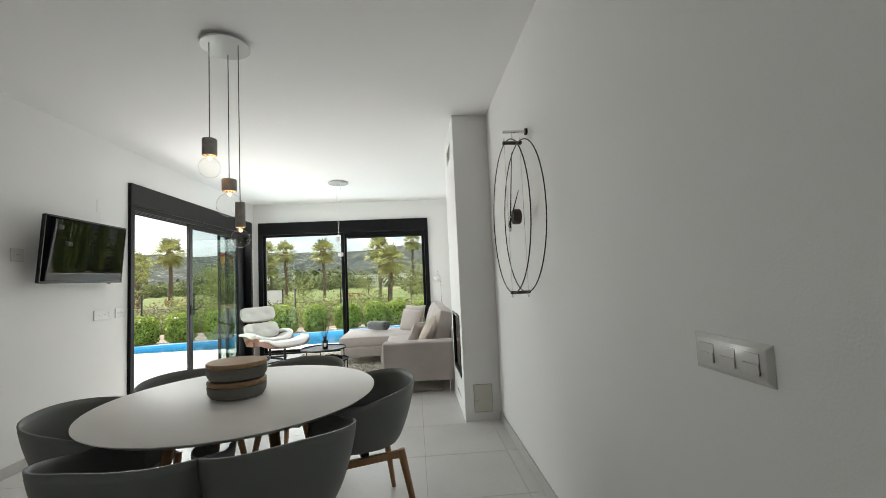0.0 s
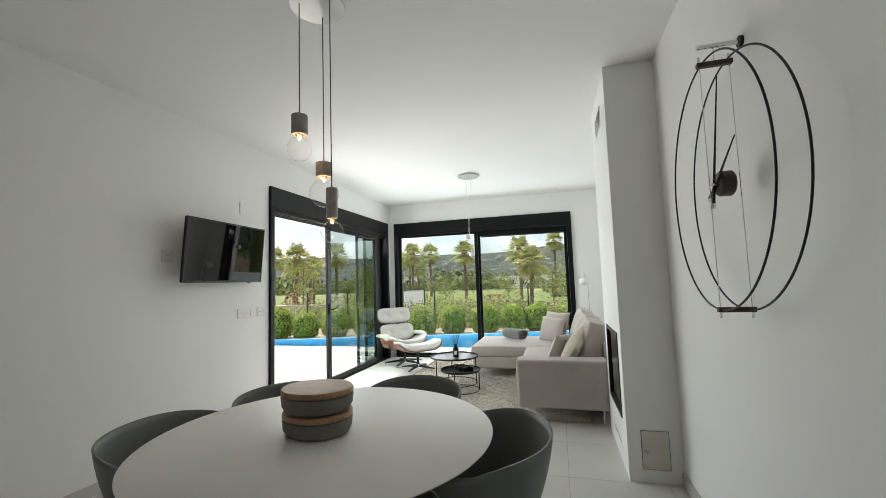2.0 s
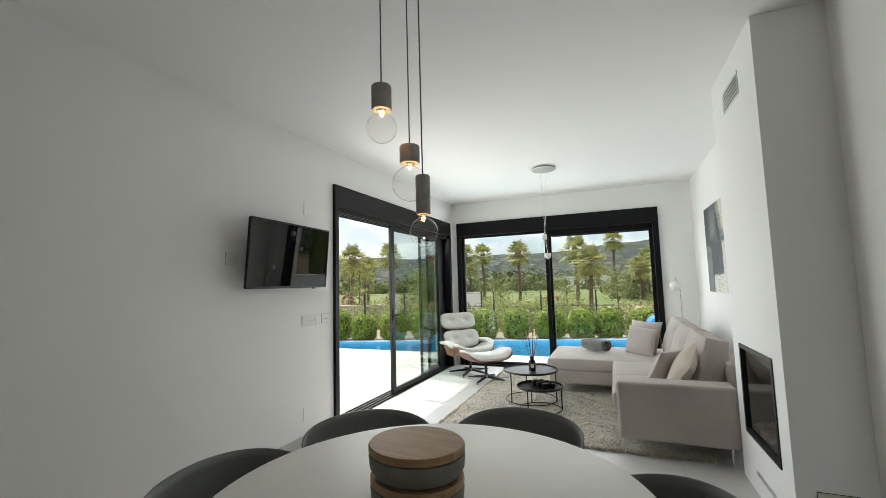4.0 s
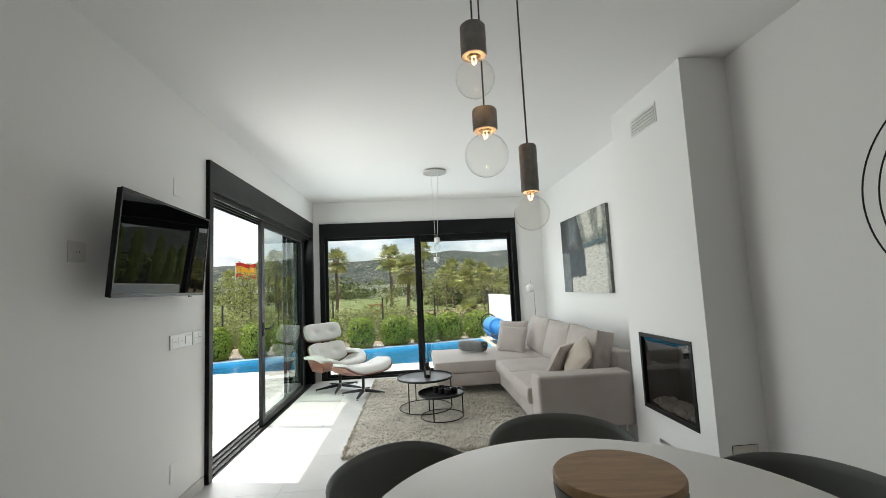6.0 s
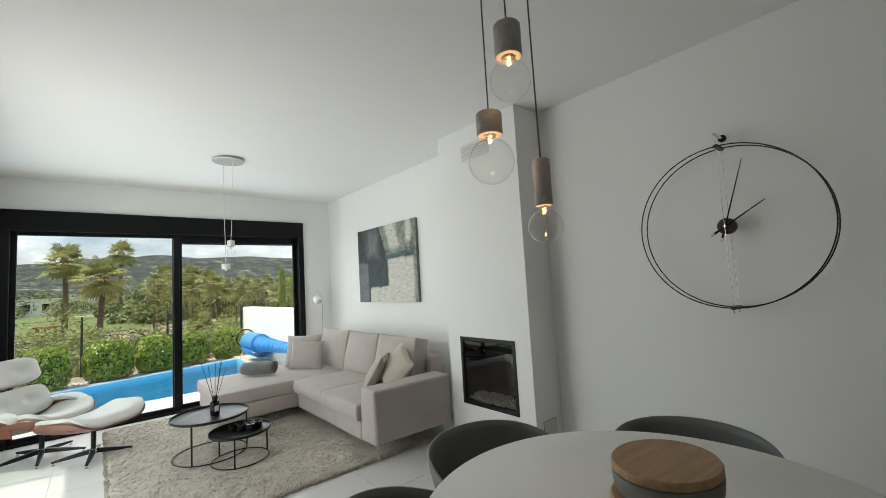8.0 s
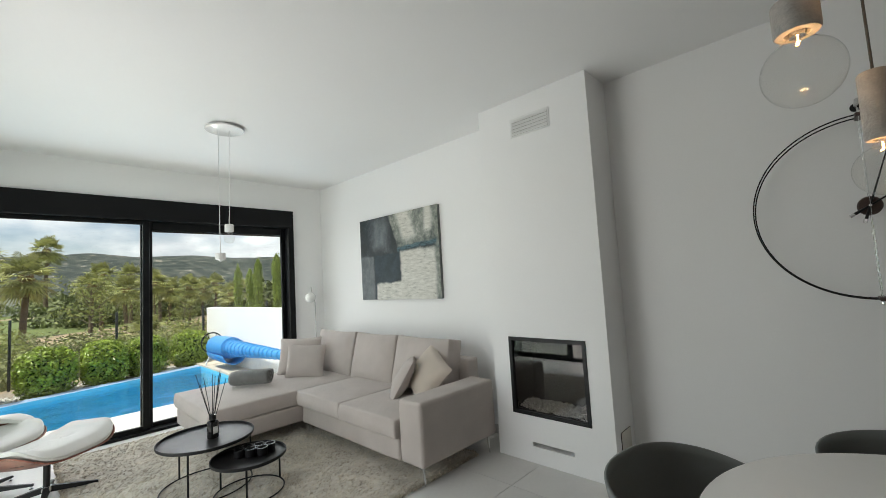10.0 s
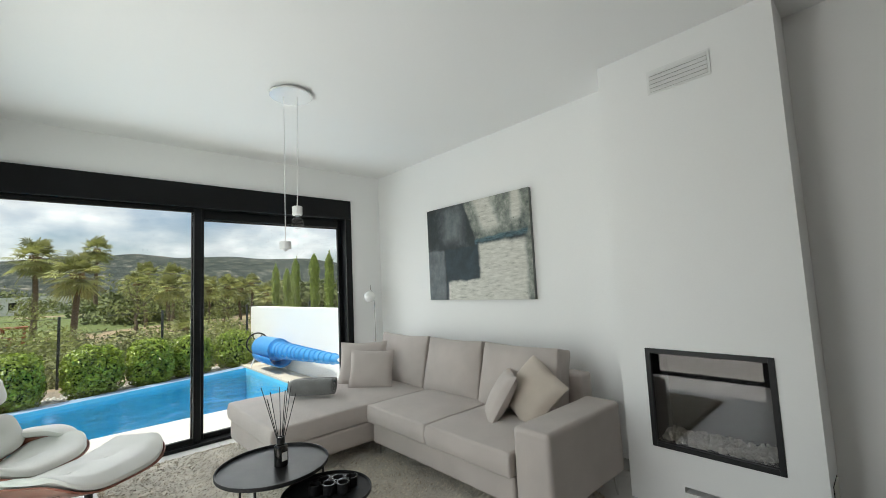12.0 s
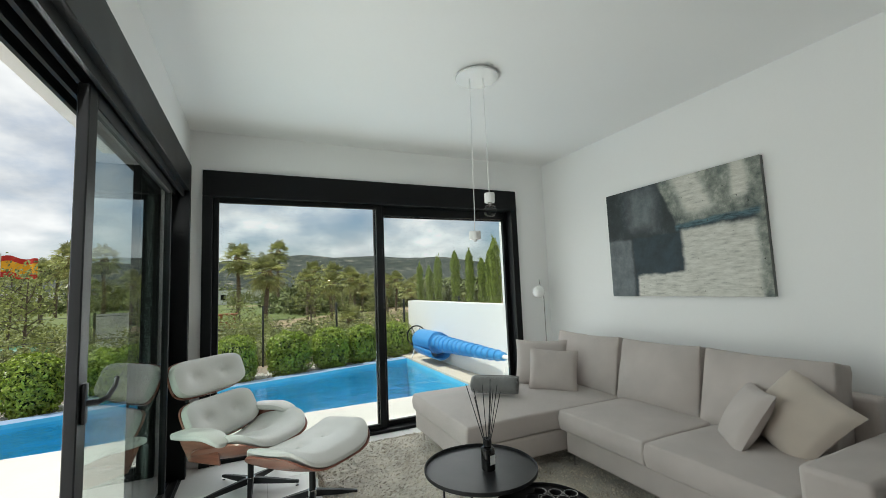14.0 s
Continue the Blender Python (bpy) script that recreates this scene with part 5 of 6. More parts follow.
def young_tree(k):
    t = thing("young_tree", pose(0, 0, 0), "young garden tree with a thin trunk and sparse crown", "tree", "young trees beyond the fence")
    bm = bmesh.new()
    rod(bm, [(0, 0, 0), (0.03, 0.02, 0.8), (0.0, 0.0, 1.6), (0.02, 0, 2.4)], 0.045, 8, r2=0.012)
    r = random.Random(k)
    pts = []
    for j in range(11):
        a, z = j * 2.4, 1.0 + 1.2 * j / 11
        tip = Vector((math.cos(a) * r.uniform(0.5, 0.95), math.sin(a) * r.uniform(0.5, 0.95), z + r.uniform(0.25, 0.7)))
        rod(bm, [(0, 0, z), (tip.x * 0.5, tip.y * 0.5, z + 0.22), tip], 0.016, 5, r2=0.004)
        for _ in range(75):
            u = r.uniform(0.35, 1.08)
            d = Vector((r.gauss(0, 1), r.gauss(0, 1), r.gauss(0, 1)))
            pts.append((tuple(Vector((0, 0, z)).lerp(tip, u) + d * 0.15), d.normalized()))
    part("trunk", bm, BARK, t, "thin grey trunk with limbs")
    loose("crown", leaves(pts, 0.10, k), TREE_LEAF, t, "sparse olive-green leaves", "", "")
    return t


yts = [young_tree(4), young_tree(8)]
for i, (x, y, s) in enumerate(((-0.1, 23.8, 1.15), (-7.7, 17.9, 1.05), (-8.6, 19.4, 1.1), (-3.4, 31.8, 1.2), (5.4, 33.0, 1.1), (-10.5, 23.0, 1.2), (-13.0, 20.0, 1.2), (-7.0, 27.0, 1.0), (4.0, 38.0, 1.2))):
    m_ = pose(x, y, ground_z(x, y) - 0.02, 0, 0, i * 77)
    ob = yts[i] if i < 2 else copy_thing(yts[i % 2], m_)
    ob.matrix_basis = m_ @ Matrix.Diagonal((s, s, s, 1))


def thicket(name, spots_, size, count, material, label, seed):
    v, f = [], []
    for k, (x, y, rx, h) in enumerate(spots_):
        z = ground_z(x, y)
        pts = [((x + p[0], y + p[1], z - 0.05 + p[2]), d) for p, d in bush_points(count, rx, rx, h, seed + k, 0.45, 2.2)]
        a, c = leaves(pts, size, seed + k)
        o = len(v)
        v += a
        f += [tuple(o + i for i in q) for q in c]
    return loose(name, (v, f), material, None, label, "shrubs")


r = random.Random(5)
thicket("low_shrubs", [(r.uniform(-15, 1.6), 13.6 + 9.5 * r.random() ** 1.4, r.uniform(0.4, 0.85), r.uniform(0.5, 1.1)) for _ in range(120)], 0.085, 420, SHRUB_LEAF, "low dry garden shrubs beyond the fence", 40)
thicket("garden_shrubs", [(r.uniform(-11, -1.5), r.uniform(14.5, 29), r.uniform(0.5, 1.0), r.uniform(0.7, 1.5)) for _ in range(80)], 0.11, 360, TREE_LEAF, "grey-green garden shrubs between hedge and fairway", 700)
thicket("scattered_shrubs", [(r.uniform(-26, 13), r.uniform(18, 42), r.uniform(0.5, 1.3), r.uniform(0.45, 1.4)) for _ in range(80)], 0.15, 330, TREE_LEAF, "scattered olive-green shrubs on dry ground", 90)
far_wood = [(r.uniform(0.5, 36), r.uniform(60, 74), r.uniform(1.6, 3.2), r.uniform(2.4, 4.6)) for _ in range(48)]
for k in range(150):
    x = -95 + 150 * r.random()
    far_wood.append((x, r.uniform(66, 120) if x > 4 else r.uniform(135, 200), r.uniform(2.2, 4.2), r.uniform(2.6, 5.0)))
thicket("woodland", far_wood, 0.75, 300, WOOD_LEAF, "dark olive and pine trees at the foot of the hill", 200)
far_wood2 = [(-600 + 1200 * r.random(), r.uniform(150, 380), r.uniform(5, 11), r.uniform(5, 10)) for _ in range(170)]
thicket("distant_woodland", far_wood2, 2.4, 160, WOOD_LEAF, "distant belt of dark trees below the hill", 400)
thicket("flowering_shrubs", [(r.uniform(-30, -14), r.uniform(20, 32), r.uniform(0.9, 1.6), r.uniform(1.0, 1.8)) for _ in range(16)], 0.2, 340, FLOWER, "reddish flowering shrubs beside a garden path", 600)

# ---- fence, flag and far things ----
fence = thing("garden_fence", pose(0, 0, 0), "thin dark wire fence beyond the hedge", "fence", "", "")
for i, x in enumerate((2.4, 0.9, -0.7, -2.2, -3.6, -5.1, -6.6, -8.1, -9.6, -11.1)):
    y = 13.35 + 0.03 * (x - 0.9)
    gz = ground_z(x, y)
    part("post", boxes((x - 0.02, x + 0.02, y - 0.02, y + 0.02, gz - 0.05, 1.12, 0.004)), FENCE, fence)
for z in (0.25, 0.68, 1.08):
    bm = bmesh.new()
    rod(bm, [(2.4, 13.395, z), (-11.1, 12.99, z)], 0.004, 5)
    part("wire", bm, FENCE, fence)

fx, fy = -11.7, 26.0
fg = thing("flagpole", pose(fx, fy, ground_z(fx, fy)), "white flagpole with a red and yellow striped flag", "flag")
fh = 3.4 - ground_z(fx, fy)
pb = bmesh.new()
rod(pb, [(0, 0, -0.05), (0, 0, fh)], 0.04, 10, r2=0.025)
part("pole", pb, WHITE_METAL, fg)
RED, YEL = mat("flag_red", (0.55, 0.03, 0.02), 0.8, vary=0.1), mat("flag_yellow", (0.85, 0.42, 0.02), 0.8, vary=0.1)
for z0, z1, mt in ((0.0, 0.25, RED), (0.25, 0.75, YEL), (0.75, 1.0, RED)):
    bm = bmesh.new()
    g = [[bm.verts.new((0.03 + 1.15 * i / 16, 0.12 * math.sin(i * 0.75) * i / 16, fh - 0.95 + (z0 + (z1 - z0) * j / 3) * 0.85 - 0.16 * (i / 16) ** 1.4 + 0.05 * math.sin(i * 0.5))) for j in range(4)] for i in range(17)]
    for i in range(16):
        for j in range(3):
            bm.faces.new((g[i][j], g[i + 1][j], g[i + 1][j + 1], g[i][j + 1]))
    part("stripe", bm, mt, fg)

gz = ground_z(-3.6, 25.9)
pt = thing("play_tower", pose(-3.6, 25.9, gz) @ Matrix.Diagonal((0.62, 0.62, 0.72, 1)), "small orange-brown wooden play tower on the grass", "play tower")
WOODY = mat("stained_timber", (0.30, 0.10, 0.045), 0.7, vary=0.2, scale=6)
for sx in (-0.45, 0.45):
    for sy in (-0.45, 0.45):
        part("post", boxes((sx - 0.05, sx + 0.05, sy - 0.05, sy + 0.05, -0.05, 1.9)), WOODY, pt)
part("platform", boxes((-0.55, 0.55, -0.55, 0.55, 0.95, 1.03)), WOODY, pt)
part("railing", boxes((-0.5, 0.5, -0.51, -0.47, 1.03, 1.5)), WOODY, pt)
part("roof", prism([(-0.65, -0.62), (0.65, -0.62), (0.65, 0.62), (-0.65, 0.62)], 1.9, 2.0), WOODY, pt)

gz = ground_z(-8.9, 20.6)
gt = thing("covered_boat", pose(-8.9, 20.6, gz) @ Matrix.Diagonal((0.7, 0.7, 0.7, 1)), "low green tarpaulin-covered hull on the dry ground", "boat")
bm = padded(2.6, 1.1, 1.1, 3.0, 2.4, 10, 0, 3, 0.05)
part("tarpaulin", moved(bm, pose(0, 0, 0.42)), mat("green_tarpaulin", (0.03, 0.20, 0.10), 0.5, vary=0.2, scale=3), gt)

sp = thing("screen_panel", pose(-5.35, 16.15, ground_z(-5.35, 16.15)), "white perforated screen panel beyond the hedge", "screen")
hh = 1.05 - ground_z(-5.35, 16.15)
part("sheet", boxes((-0.42, 0.42, -0.01, 0.01, 0.25, hh)), STUCCO, sp)
part("post", boxes((-0.47, -0.425, -0.025, 0.025, -0.05, hh + 0.03)), FENCE, sp)
part("post", boxes((0.425, 0.47, -0.025, 0.025, -0.05, hh + 0.03)), FENCE, sp)


lw = structure("low_wall", boxes((-3.6, 3.6, -0.12, 0.12, -1.2, 0.72), (-3.65, 3.65, -0.16, 0.16, 0.721, 0.79)), COPING, "low beige garden wall with a flat cap", "wall")
lw.matrix_basis = pose(-14.6, 19.2, ground_z(-14.6, 19.2) + 0.15, 0, 0, 24)


def far_house(x, y, w, d, h, turn):
    hs = thing("far_house", pose(x, y, ground_z(x, y) - 1.0, 0, 0, turn), "small white flat-roofed villa below the hill", "house", "far villas")
    part("wall", boxes((-w / 2, w / 2, -d / 2, d / 2, 0, h)), STUCCO, hs, smooth=False)
    part("roof", boxes((-w / 2 - 0.3, w / 2 + 0.3, -d / 2 - 0.3, d / 2 + 0.3, h + 0.005, h + 0.35)), STUCCO, hs, smooth=False)
    for i in range(int(w // 4)):
        xw = -w / 2 + 2 + i * 4
        part("window", boxes((xw - 0.8, xw + 0.8, -d / 2 - 0.05, -d / 2 - 0.005, h * 0.45, h * 0.8)), FRAME, hs, smooth=False)


for a in ((-62, 240, 14, 9, 4.5, 8), (-12, 170, 22, 9, 5.5, -6), (-75, 190, 18, 10, 7, 12), (28, 210, 20, 10, 7, 0), (60, 190, 14, 9, 6.5, -14)):
    far_house(*a)


# ---- fittings on the walls ----
tv = thing("television", pose(-2.664, 3.783, 1.642, 0, 0, 3.6) @ pose(0, 0, 0, 0, 4.5, 0), "flat black television tilted on a wall bracket", "television")
soften(part("case", boxes((-0.026, -0.004, -0.478, 0.478, -0.264, 0.264)), BLACK, tv, "slim black case"), 0.006)
fr = boxes((-0.0035, 0.004, -0.48, 0.48, 0.255, 0.266), (-0.0035, 0.004, -0.48, 0.48, -0.266, -0.249), (-0.0035, 0.004, -0.48, -0.470, -0.2485, 0.2545), (-0.0035, 0.004, 0.470, 0.48, -0.2485, 0.2545))
part("bezel", fr, BLACK, tv)
part("screen", boxes((-0.0035, 0.001, -0.4695, 0.4695, -0.2485, 0.2545)), SCREEN, tv, "glossy black screen", smooth=False)
part("sensor", boxes((-0.003, 0.003, 0.28, 0.32, -0.275, -0.2665)), BLACK, tv)
bb = bmesh.new()
rod(bb, [(-0.026, 0, 0.02), (-0.10, 0.05, 0.02), (-0.145, 0.0, 0.02)], 0.016, 8)
part("bracket", bb, BLACK, tv)

painting_m, n, l, b = tree("abstract_painting")
co, sep = n.new("ShaderNodeTexCoord"), n.new("ShaderNodeSeparateXYZ")
WARP = 0.075
wob = n.new("ShaderNodeTexNoise")
wob.inputs["Scale"].default_value, wob.inputs["Detail"].default_value, wob.inputs["Roughness"].default_value = 6.0, 9, 0.65
l.new(co.outputs["Object"], wob.inputs["Vector"])
vm = n.new("ShaderNodeVectorMath")
vm.operation = "MULTIPLY_ADD"
l.new(wob.outputs["Color"], vm.inputs[0])
vm.inputs[1].default_value = (0, WARP, WARP)
l.new(co.outputs["Object"], vm.inputs[2])
shift = n.new("ShaderNodeVectorMath")
shift.operation = "SUBTRACT"
l.new(vm.outputs[0], shift.inputs[0])
shift.inputs[1].default_value = (0, WARP / 2, WARP / 2)
l.new(shift.outputs[0], sep.inputs[0])


def node_math(op, a, c, clamp=None):
    nd = n.new("ShaderNodeMath")
    nd.operation, nd.use_clamp = op, op in ("ADD", "SUBTRACT") if clamp is None else clamp
    for i, q in enumerate((a, c)):
        if isinstance(q, (int, float)):
            nd.inputs[i].default_value = q
        else:
            l.new(q, nd.inputs[i])
    return nd.outputs[0]


PY, PZ = sep.outputs["Y"], sep.outputs["Z"]
LEAN = node_math("SUBTRACT", PY, node_math("MULTIPLY", node_math("SUBTRACT", PZ, 0.13, False), 0.38), False)     # follows the slanting edge of the upper field
LINE = node_math("ADD", PZ, node_math("MULTIPLY", PY, 0.07), False)                                                # follows the rising middle line


def edge(source, at_, soft_, rising=True):
    mr = n.new("ShaderNodeMapRange")
    mr.interpolation_type = "SMOOTHSTEP"
    l.new(source, mr.inputs["Value"])
    mr.inputs["From Min"].default_value, mr.inputs["From Max"].default_value = at_ - soft_, at_ + soft_
    mr.inputs["To Min"].default_value, mr.inputs["To Max"].default_value = (0, 1) if rising else (1, 0)
    return mr.outputs[0]


def patch(across, y0, y1, height, z0, z1, s_=0.02):
    """A painted field between two bounds across and two bounds in height."""
    return node_math("MULTIPLY", node_math("MULTIPLY", edge(across, y0, s_), edge(across, y1, s_, False)), node_math("MULTIPLY", edge(height, z0, s_), edge(height, z1, s_, False)))


def ramp_of(source, *stops):
    rn = n.new("ShaderNodeValToRGB")
    l.new(source, rn.inputs[0])
    rn.color_ramp.elements[0].position, rn.color_ramp.elements[0].color = stops[0][0], (*stops[0][1], 1)
    rn.color_ramp.elements[1].position, rn.color_ramp.elements[1].color = stops[-1][0], (*stops[-1][1], 1)
    for at_, col in stops[1:-1]:
        rn.color_ramp.elements.new(at_).color = (*col, 1)
    return rn.outputs[0]


def blend(fac, under, over):
    mxn = n.new("ShaderNodeMix")
    mxn.data_type = "RGBA"
    l.new(fac, mxn.inputs["Factor"])
    l.new(under, mxn.inputs["A"])
    l.new(over, mxn.inputs["B"])
    return mxn.outputs["Result"]


tex, stroke, fleck = n.new("ShaderNodeTexNoise"), n.new("ShaderNodeTexNoise"), n.new("ShaderNodeTexNoise")
stretch_z, stretch_d = n.new("ShaderNodeMapping"), n.new("ShaderNodeMapping")
stretch_z.inputs["Scale"].default_value, stretch_d.inputs["Scale"].default_value = (1, 0.35, 1.6), (1, 1.3, 0.7)
for nd, sc, mp_ in ((tex, 9, None), (stroke, 26, stretch_z), (fleck, 34, stretch_d)):
    nd.inputs["Scale"].default_value, nd.inputs["Detail"].default_value, nd.inputs["Roughness"].default_value = sc, 8, 0.7
    if mp_ is None:
        l.new(co.outputs["Object"], nd.inputs["Vector"])
    else:
        l.new(co.outputs["Object"], mp_.inputs[0])
        l.new(mp_.outputs[0], nd.inputs["Vector"])
dark = ramp_of(tex.outputs["Fac"], (0.30, (0.010, 0.016, 0.019)), (0.52, (0.024, 0.034, 0.038)), (0.72, (0.070, 0.088, 0.092)))
grey = ramp_of(tex.outputs["Fac"], (0.30, (0.085, 0.10, 0.11)), (0.70, (0.20, 0.225, 0.235)))
moss = ramp_of(tex.outputs["Fac"], (0.35, (0.075, 0.092, 0.088)), (0.52, (0.22, 0.24, 0.21)), (0.66, (0.42, 0.42, 0.37)))
chalk = ramp_of(stroke.outputs["Fac"], (0.30, (0.30, 0.31, 0.28)), (0.44, (0.54, 0.53, 0.475)), (0.62, (0.69, 0.68, 0.625)))
navy = ramp_of(tex.outputs["Fac"], (0.35, (0.010, 0.022, 0.030)), (0.65, (0.026, 0.050, 0.064)))
teal = ramp_of(stroke.outputs["Fac"], (0.40, (0.012, 0.035, 0.048)), (0.60, (0.09, 0.17, 0.20)))
ink = ramp_of(fleck.outputs["Fac"], (0.27, (0.03, 0.035, 0.035)), (0.33, (0.05, 0.055, 0.05)))
col = dark
col = blend(patch(PY, 0.16, 0.42, PZ, 0.12, 0.46, 0.10), col, grey)                       # smoky patch in the upper dark field
col = blend(node_math("MULTIPLY", patch(PY, 0.42, 0.9, PZ, -0.9, 0.03, 0.02), 0.9), col, grey)
col = blend(patch(PY, -0.10, 0.40, PZ, -0.9, 0.035, 0.012), col, navy)
col = blend(patch(LEAN, -0.9, -0.02, LINE, 0.08, 0.9, 0.018), col, moss)
col = blend(patch(LEAN, -0.37, -0.14, LINE, 0.17, 0.9, 0.045), col, chalk)
col = blend(patch(PY, -0.585, -0.475, LINE, 0.20, 0.9, 0.028), col, chalk)
col = blend(patch(PY, -0.9, -0.07, PZ, -0.9, 0.05, 0.022), col, chalk)
col = blend(patch(PY, -0.3, 0.375, PZ, -0.9, -0.295, 0.016), col, chalk)
col = blend(patch(PY, -0.9, -0.62, PZ, -0.9, 0.9, 0.03), col, moss)
col = blend(patch(PY, -0.645, -0.02, LINE, 0.045, 0.095, 0.018), col, teal)
flecks = edge(fleck.outputs["Fac"], 0.335, 0.02, False)
col = blend(node_math("MULTIPLY", flecks, edge(PY, 0.36, 0.02, False)), col, ink)
l.new(col, b.inputs["Base Color"])
b.inputs["Roughness"].default_value = 0.6
bp = n.new("ShaderNodeBump")
bp.inputs["Strength"].default_value, bp.inputs["Distance"].default_value = 0.5, 0.006
l.new(stroke.outputs["Fac"], bp.inputs["Height"])
l.new(bp.outputs[0], b.inputs["Normal"])
pic = thing("painting", pose(XR - 0.0325, 6.177, 1.69), "abstract canvas in dark teal and chalky white", "painting")
part("canvas", boxes((-0.004, 0.0, -0.68, 0.68, -0.485, 0.485, 0.001)), painting_m, pic, "painted canvas in teal, black and chalk", smooth=False)
part("stretcher", boxes((0.0005, 0.032, -0.679, 0.679, -0.484, 0.484)), mat("canvas_edge", (0.14, 0.15, 0.145), 0.8, vary=0.3, scale=8), pic, "dark painted canvas edge", smooth=False)

# clock: two thin hoops, cross bars, wires, a round hub and hands
ck = thing("wall_clock", pose(0.775, 2.46, 1.635), "large open wall clock of two thin black hoops", "clock")
RC = 0.456
for nm, dx in (("hoop", -0.045), ("hoop", 0.034)):
    bm = bmesh.new()
    rod(bm, [(dx, RC * math.cos(2 * math.pi * i / 96), RC * math.sin(2 * math.pi * i / 96)) for i in range(96)], 0.0035, 8, True)
    part(nm, bm, BLACK, ck, "thin black steel hoop")
for z in (0.455, -0.455):
    soften(part("cross_bar", boxes((-0.06, 0.058, -0.012, 0.012, z - 0.009, z + 0.009)), WALNUT, ck, "dark walnut cross bar"), 0.003)
for dx in (-0.05, 0.048):
    bm = bmesh.new()
    rod(bm, [(dx, 0, -0.485), (dx, 0, 0.485)], 0.0015, 5)
    part("wire", bm, CHROME, ck, "thin steel wire")
    for z in (-0.485, 0.465):
        bm = bmesh.new()
        rod(bm, [(dx, 0, z), (dx, 0, z + 0.022)], 0.0042, 8)
        part("ferrule", bm, CHROME, ck)
bm = bmesh.new()
rod(bm, [(XR - 0.775 - 0.0005, 0, 0.525), (-0.055, 0, 0.525)], 0.009, 12)
part("hanging_pin", bm, CHROME, ck, "steel wall pin")
bm = bmesh.new()
rod(bm, [(XR - 0.775 - 0.0006, 0, 0.525), (XR - 0.775 - 0.012, 0, 0.525)], 0.021, 16)
part("pin_rose", bm, BLACK, ck)
bm = bmesh.new()
rod(bm, [(0, 0, 0.46), (0, 0, 0.535)], 0.002, 6)
part("hanger", bm, CHROME, ck)
hub = turned([(0, -0.024), (0.040, -0.024), (0.046, -0.018), (0.046, 0.018), (0.040, 0.024), (0, 0.024)], 32)
part("hub", moved(hub, pose(0, 0, 0, 0, 90, 0)), WALNUT, ck, "round dark walnut hub")
for nm, (ey, ez), x, wdt in (("minute_hand", (-0.11, 0.36), -0.036, 0.007), ("hour_hand", (-0.19, 0.12), -0.030, 0.008)):
    d = Vector((0, ey, ez)).normalized()
    bm = bmesh.new()
    rod(bm, [Vector((x, 0, 0)) - d * 0.075, Vector((x, 0, 0)), Vector((x, ey, ez))], wdt, 8, r2=0.002)
    hd = part(nm, bm, BLACK, ck, "slim black hand")
    bm = bmesh.new()
    rod(bm, [Vector((x, 0, 0)) - d * 0.068, Vector((x, 0, 0)) - d * 0.088], 0.0085, 10)
    part("counterweight", bm, CHROME, hd)
bm = bmesh.new()
rod(bm, [(-0.045, 0, 0), (-0.02, 0, 0)], 0.006, 10)
part("spindle", bm, CHROME, ck)


def plate(name, m_, w, h, modules, label, category, socket=()):
    """A wall plate with rockers or sockets, facing local +x."""
    p = thing(name, m_, label, category)
    soften(part("frame", boxes((0.0003, 0.009, -w / 2, w / 2, -h / 2, h / 2)), PLASTIC_W, p, "white plastic frame"), 0.0025)
    step = (w - 0.03) / modules
    for i in range(modules):
        y = -w / 2 + 0.015 + step * (i + 0.5)
        if i in socket:
            q = part("socket", boxes((0.0092, 0.0105, y - step * 0.45, y + step * 0.45, -h * 0.29, h * 0.29)), PLASTIC_W, p)
            for s in (-0.008, 0.008):
                part("pin_hole", boxes((0.0106, 0.0112, y + s - 0.0025, y + s + 0.0025, -0.003, 0.003)), BLACK, q)
        else:
            soften(part("rocker", boxes((0.0092, 0.0135, y - step * 0.42, y + step * 0.42, -h * 0.27, h * 0.27)), PLASTIC_W, p), 0.0015)
    return p


GLOSSY = mat("glossy_white_plastic", (0.66, 0.655, 0.63), 0.12, vary=0.02, coat=0.4)
sw = thing("light_switch", pose(XR, 0.955, 1.080, 0, 0, 180), "white glossy triple light switch plate on the wall", "switch")
fbm = bmesh.new()
lo_, hi_ = [[fbm.verts.new((x, sy * (0.1175 - c), sz * (0.046 - c))) for sy, sz in ((-1, -1), (1, -1), (1, 1), (-1, 1))] for x, c in ((0.0003, 0.0), (0.010, 0.013))]
fbm.faces.new(lo_[::-1])
fbm.faces.new(hi_)
for i in range(4):
    fbm.faces.new((lo_[i], lo_[(i + 1) % 4], hi_[(i + 1) % 4], hi_[i]))
bmesh.ops.recalc_face_normals(fbm, faces=fbm.faces)
soften(part("frame", fbm, GLOSSY, sw, "sloping glossy white frame"), 0.002)
for y in (-0.066, 0.0, 0.066):
    part("recess_line", boxes((0.0101, 0.0103, y - 0.0225, y + 0.0225, -0.0225, 0.0225)), RUBBER, sw)
    part("rocker", boxes((0.0104, 0.0112, y - 0.0218, y + 0.0218, -0.0002, 0.0218), (0.0104, 0.0136, y - 0.0218, y + 0.0218, -0.0218, -0.0004)), GLOSSY, sw, "glossy rocker with a raised lower half", smooth=False)
plate("socket_plate", pose(XL, 4.185, 1.078), 0.25, 0.092, 3, "white plate with three sockets below the television", "socket", (0, 1))
plate("socket_plate", pose(XL, 4.395, 1.078), 0.13, 0.092, 2, "small white double socket plate beside the door", "socket", (0, 1))
plate("socket_plate", pose(XL, 3.315, 1.60), 0.10, 0.10, 1, "white wall socket half hidden by the television", "socket", (0,))
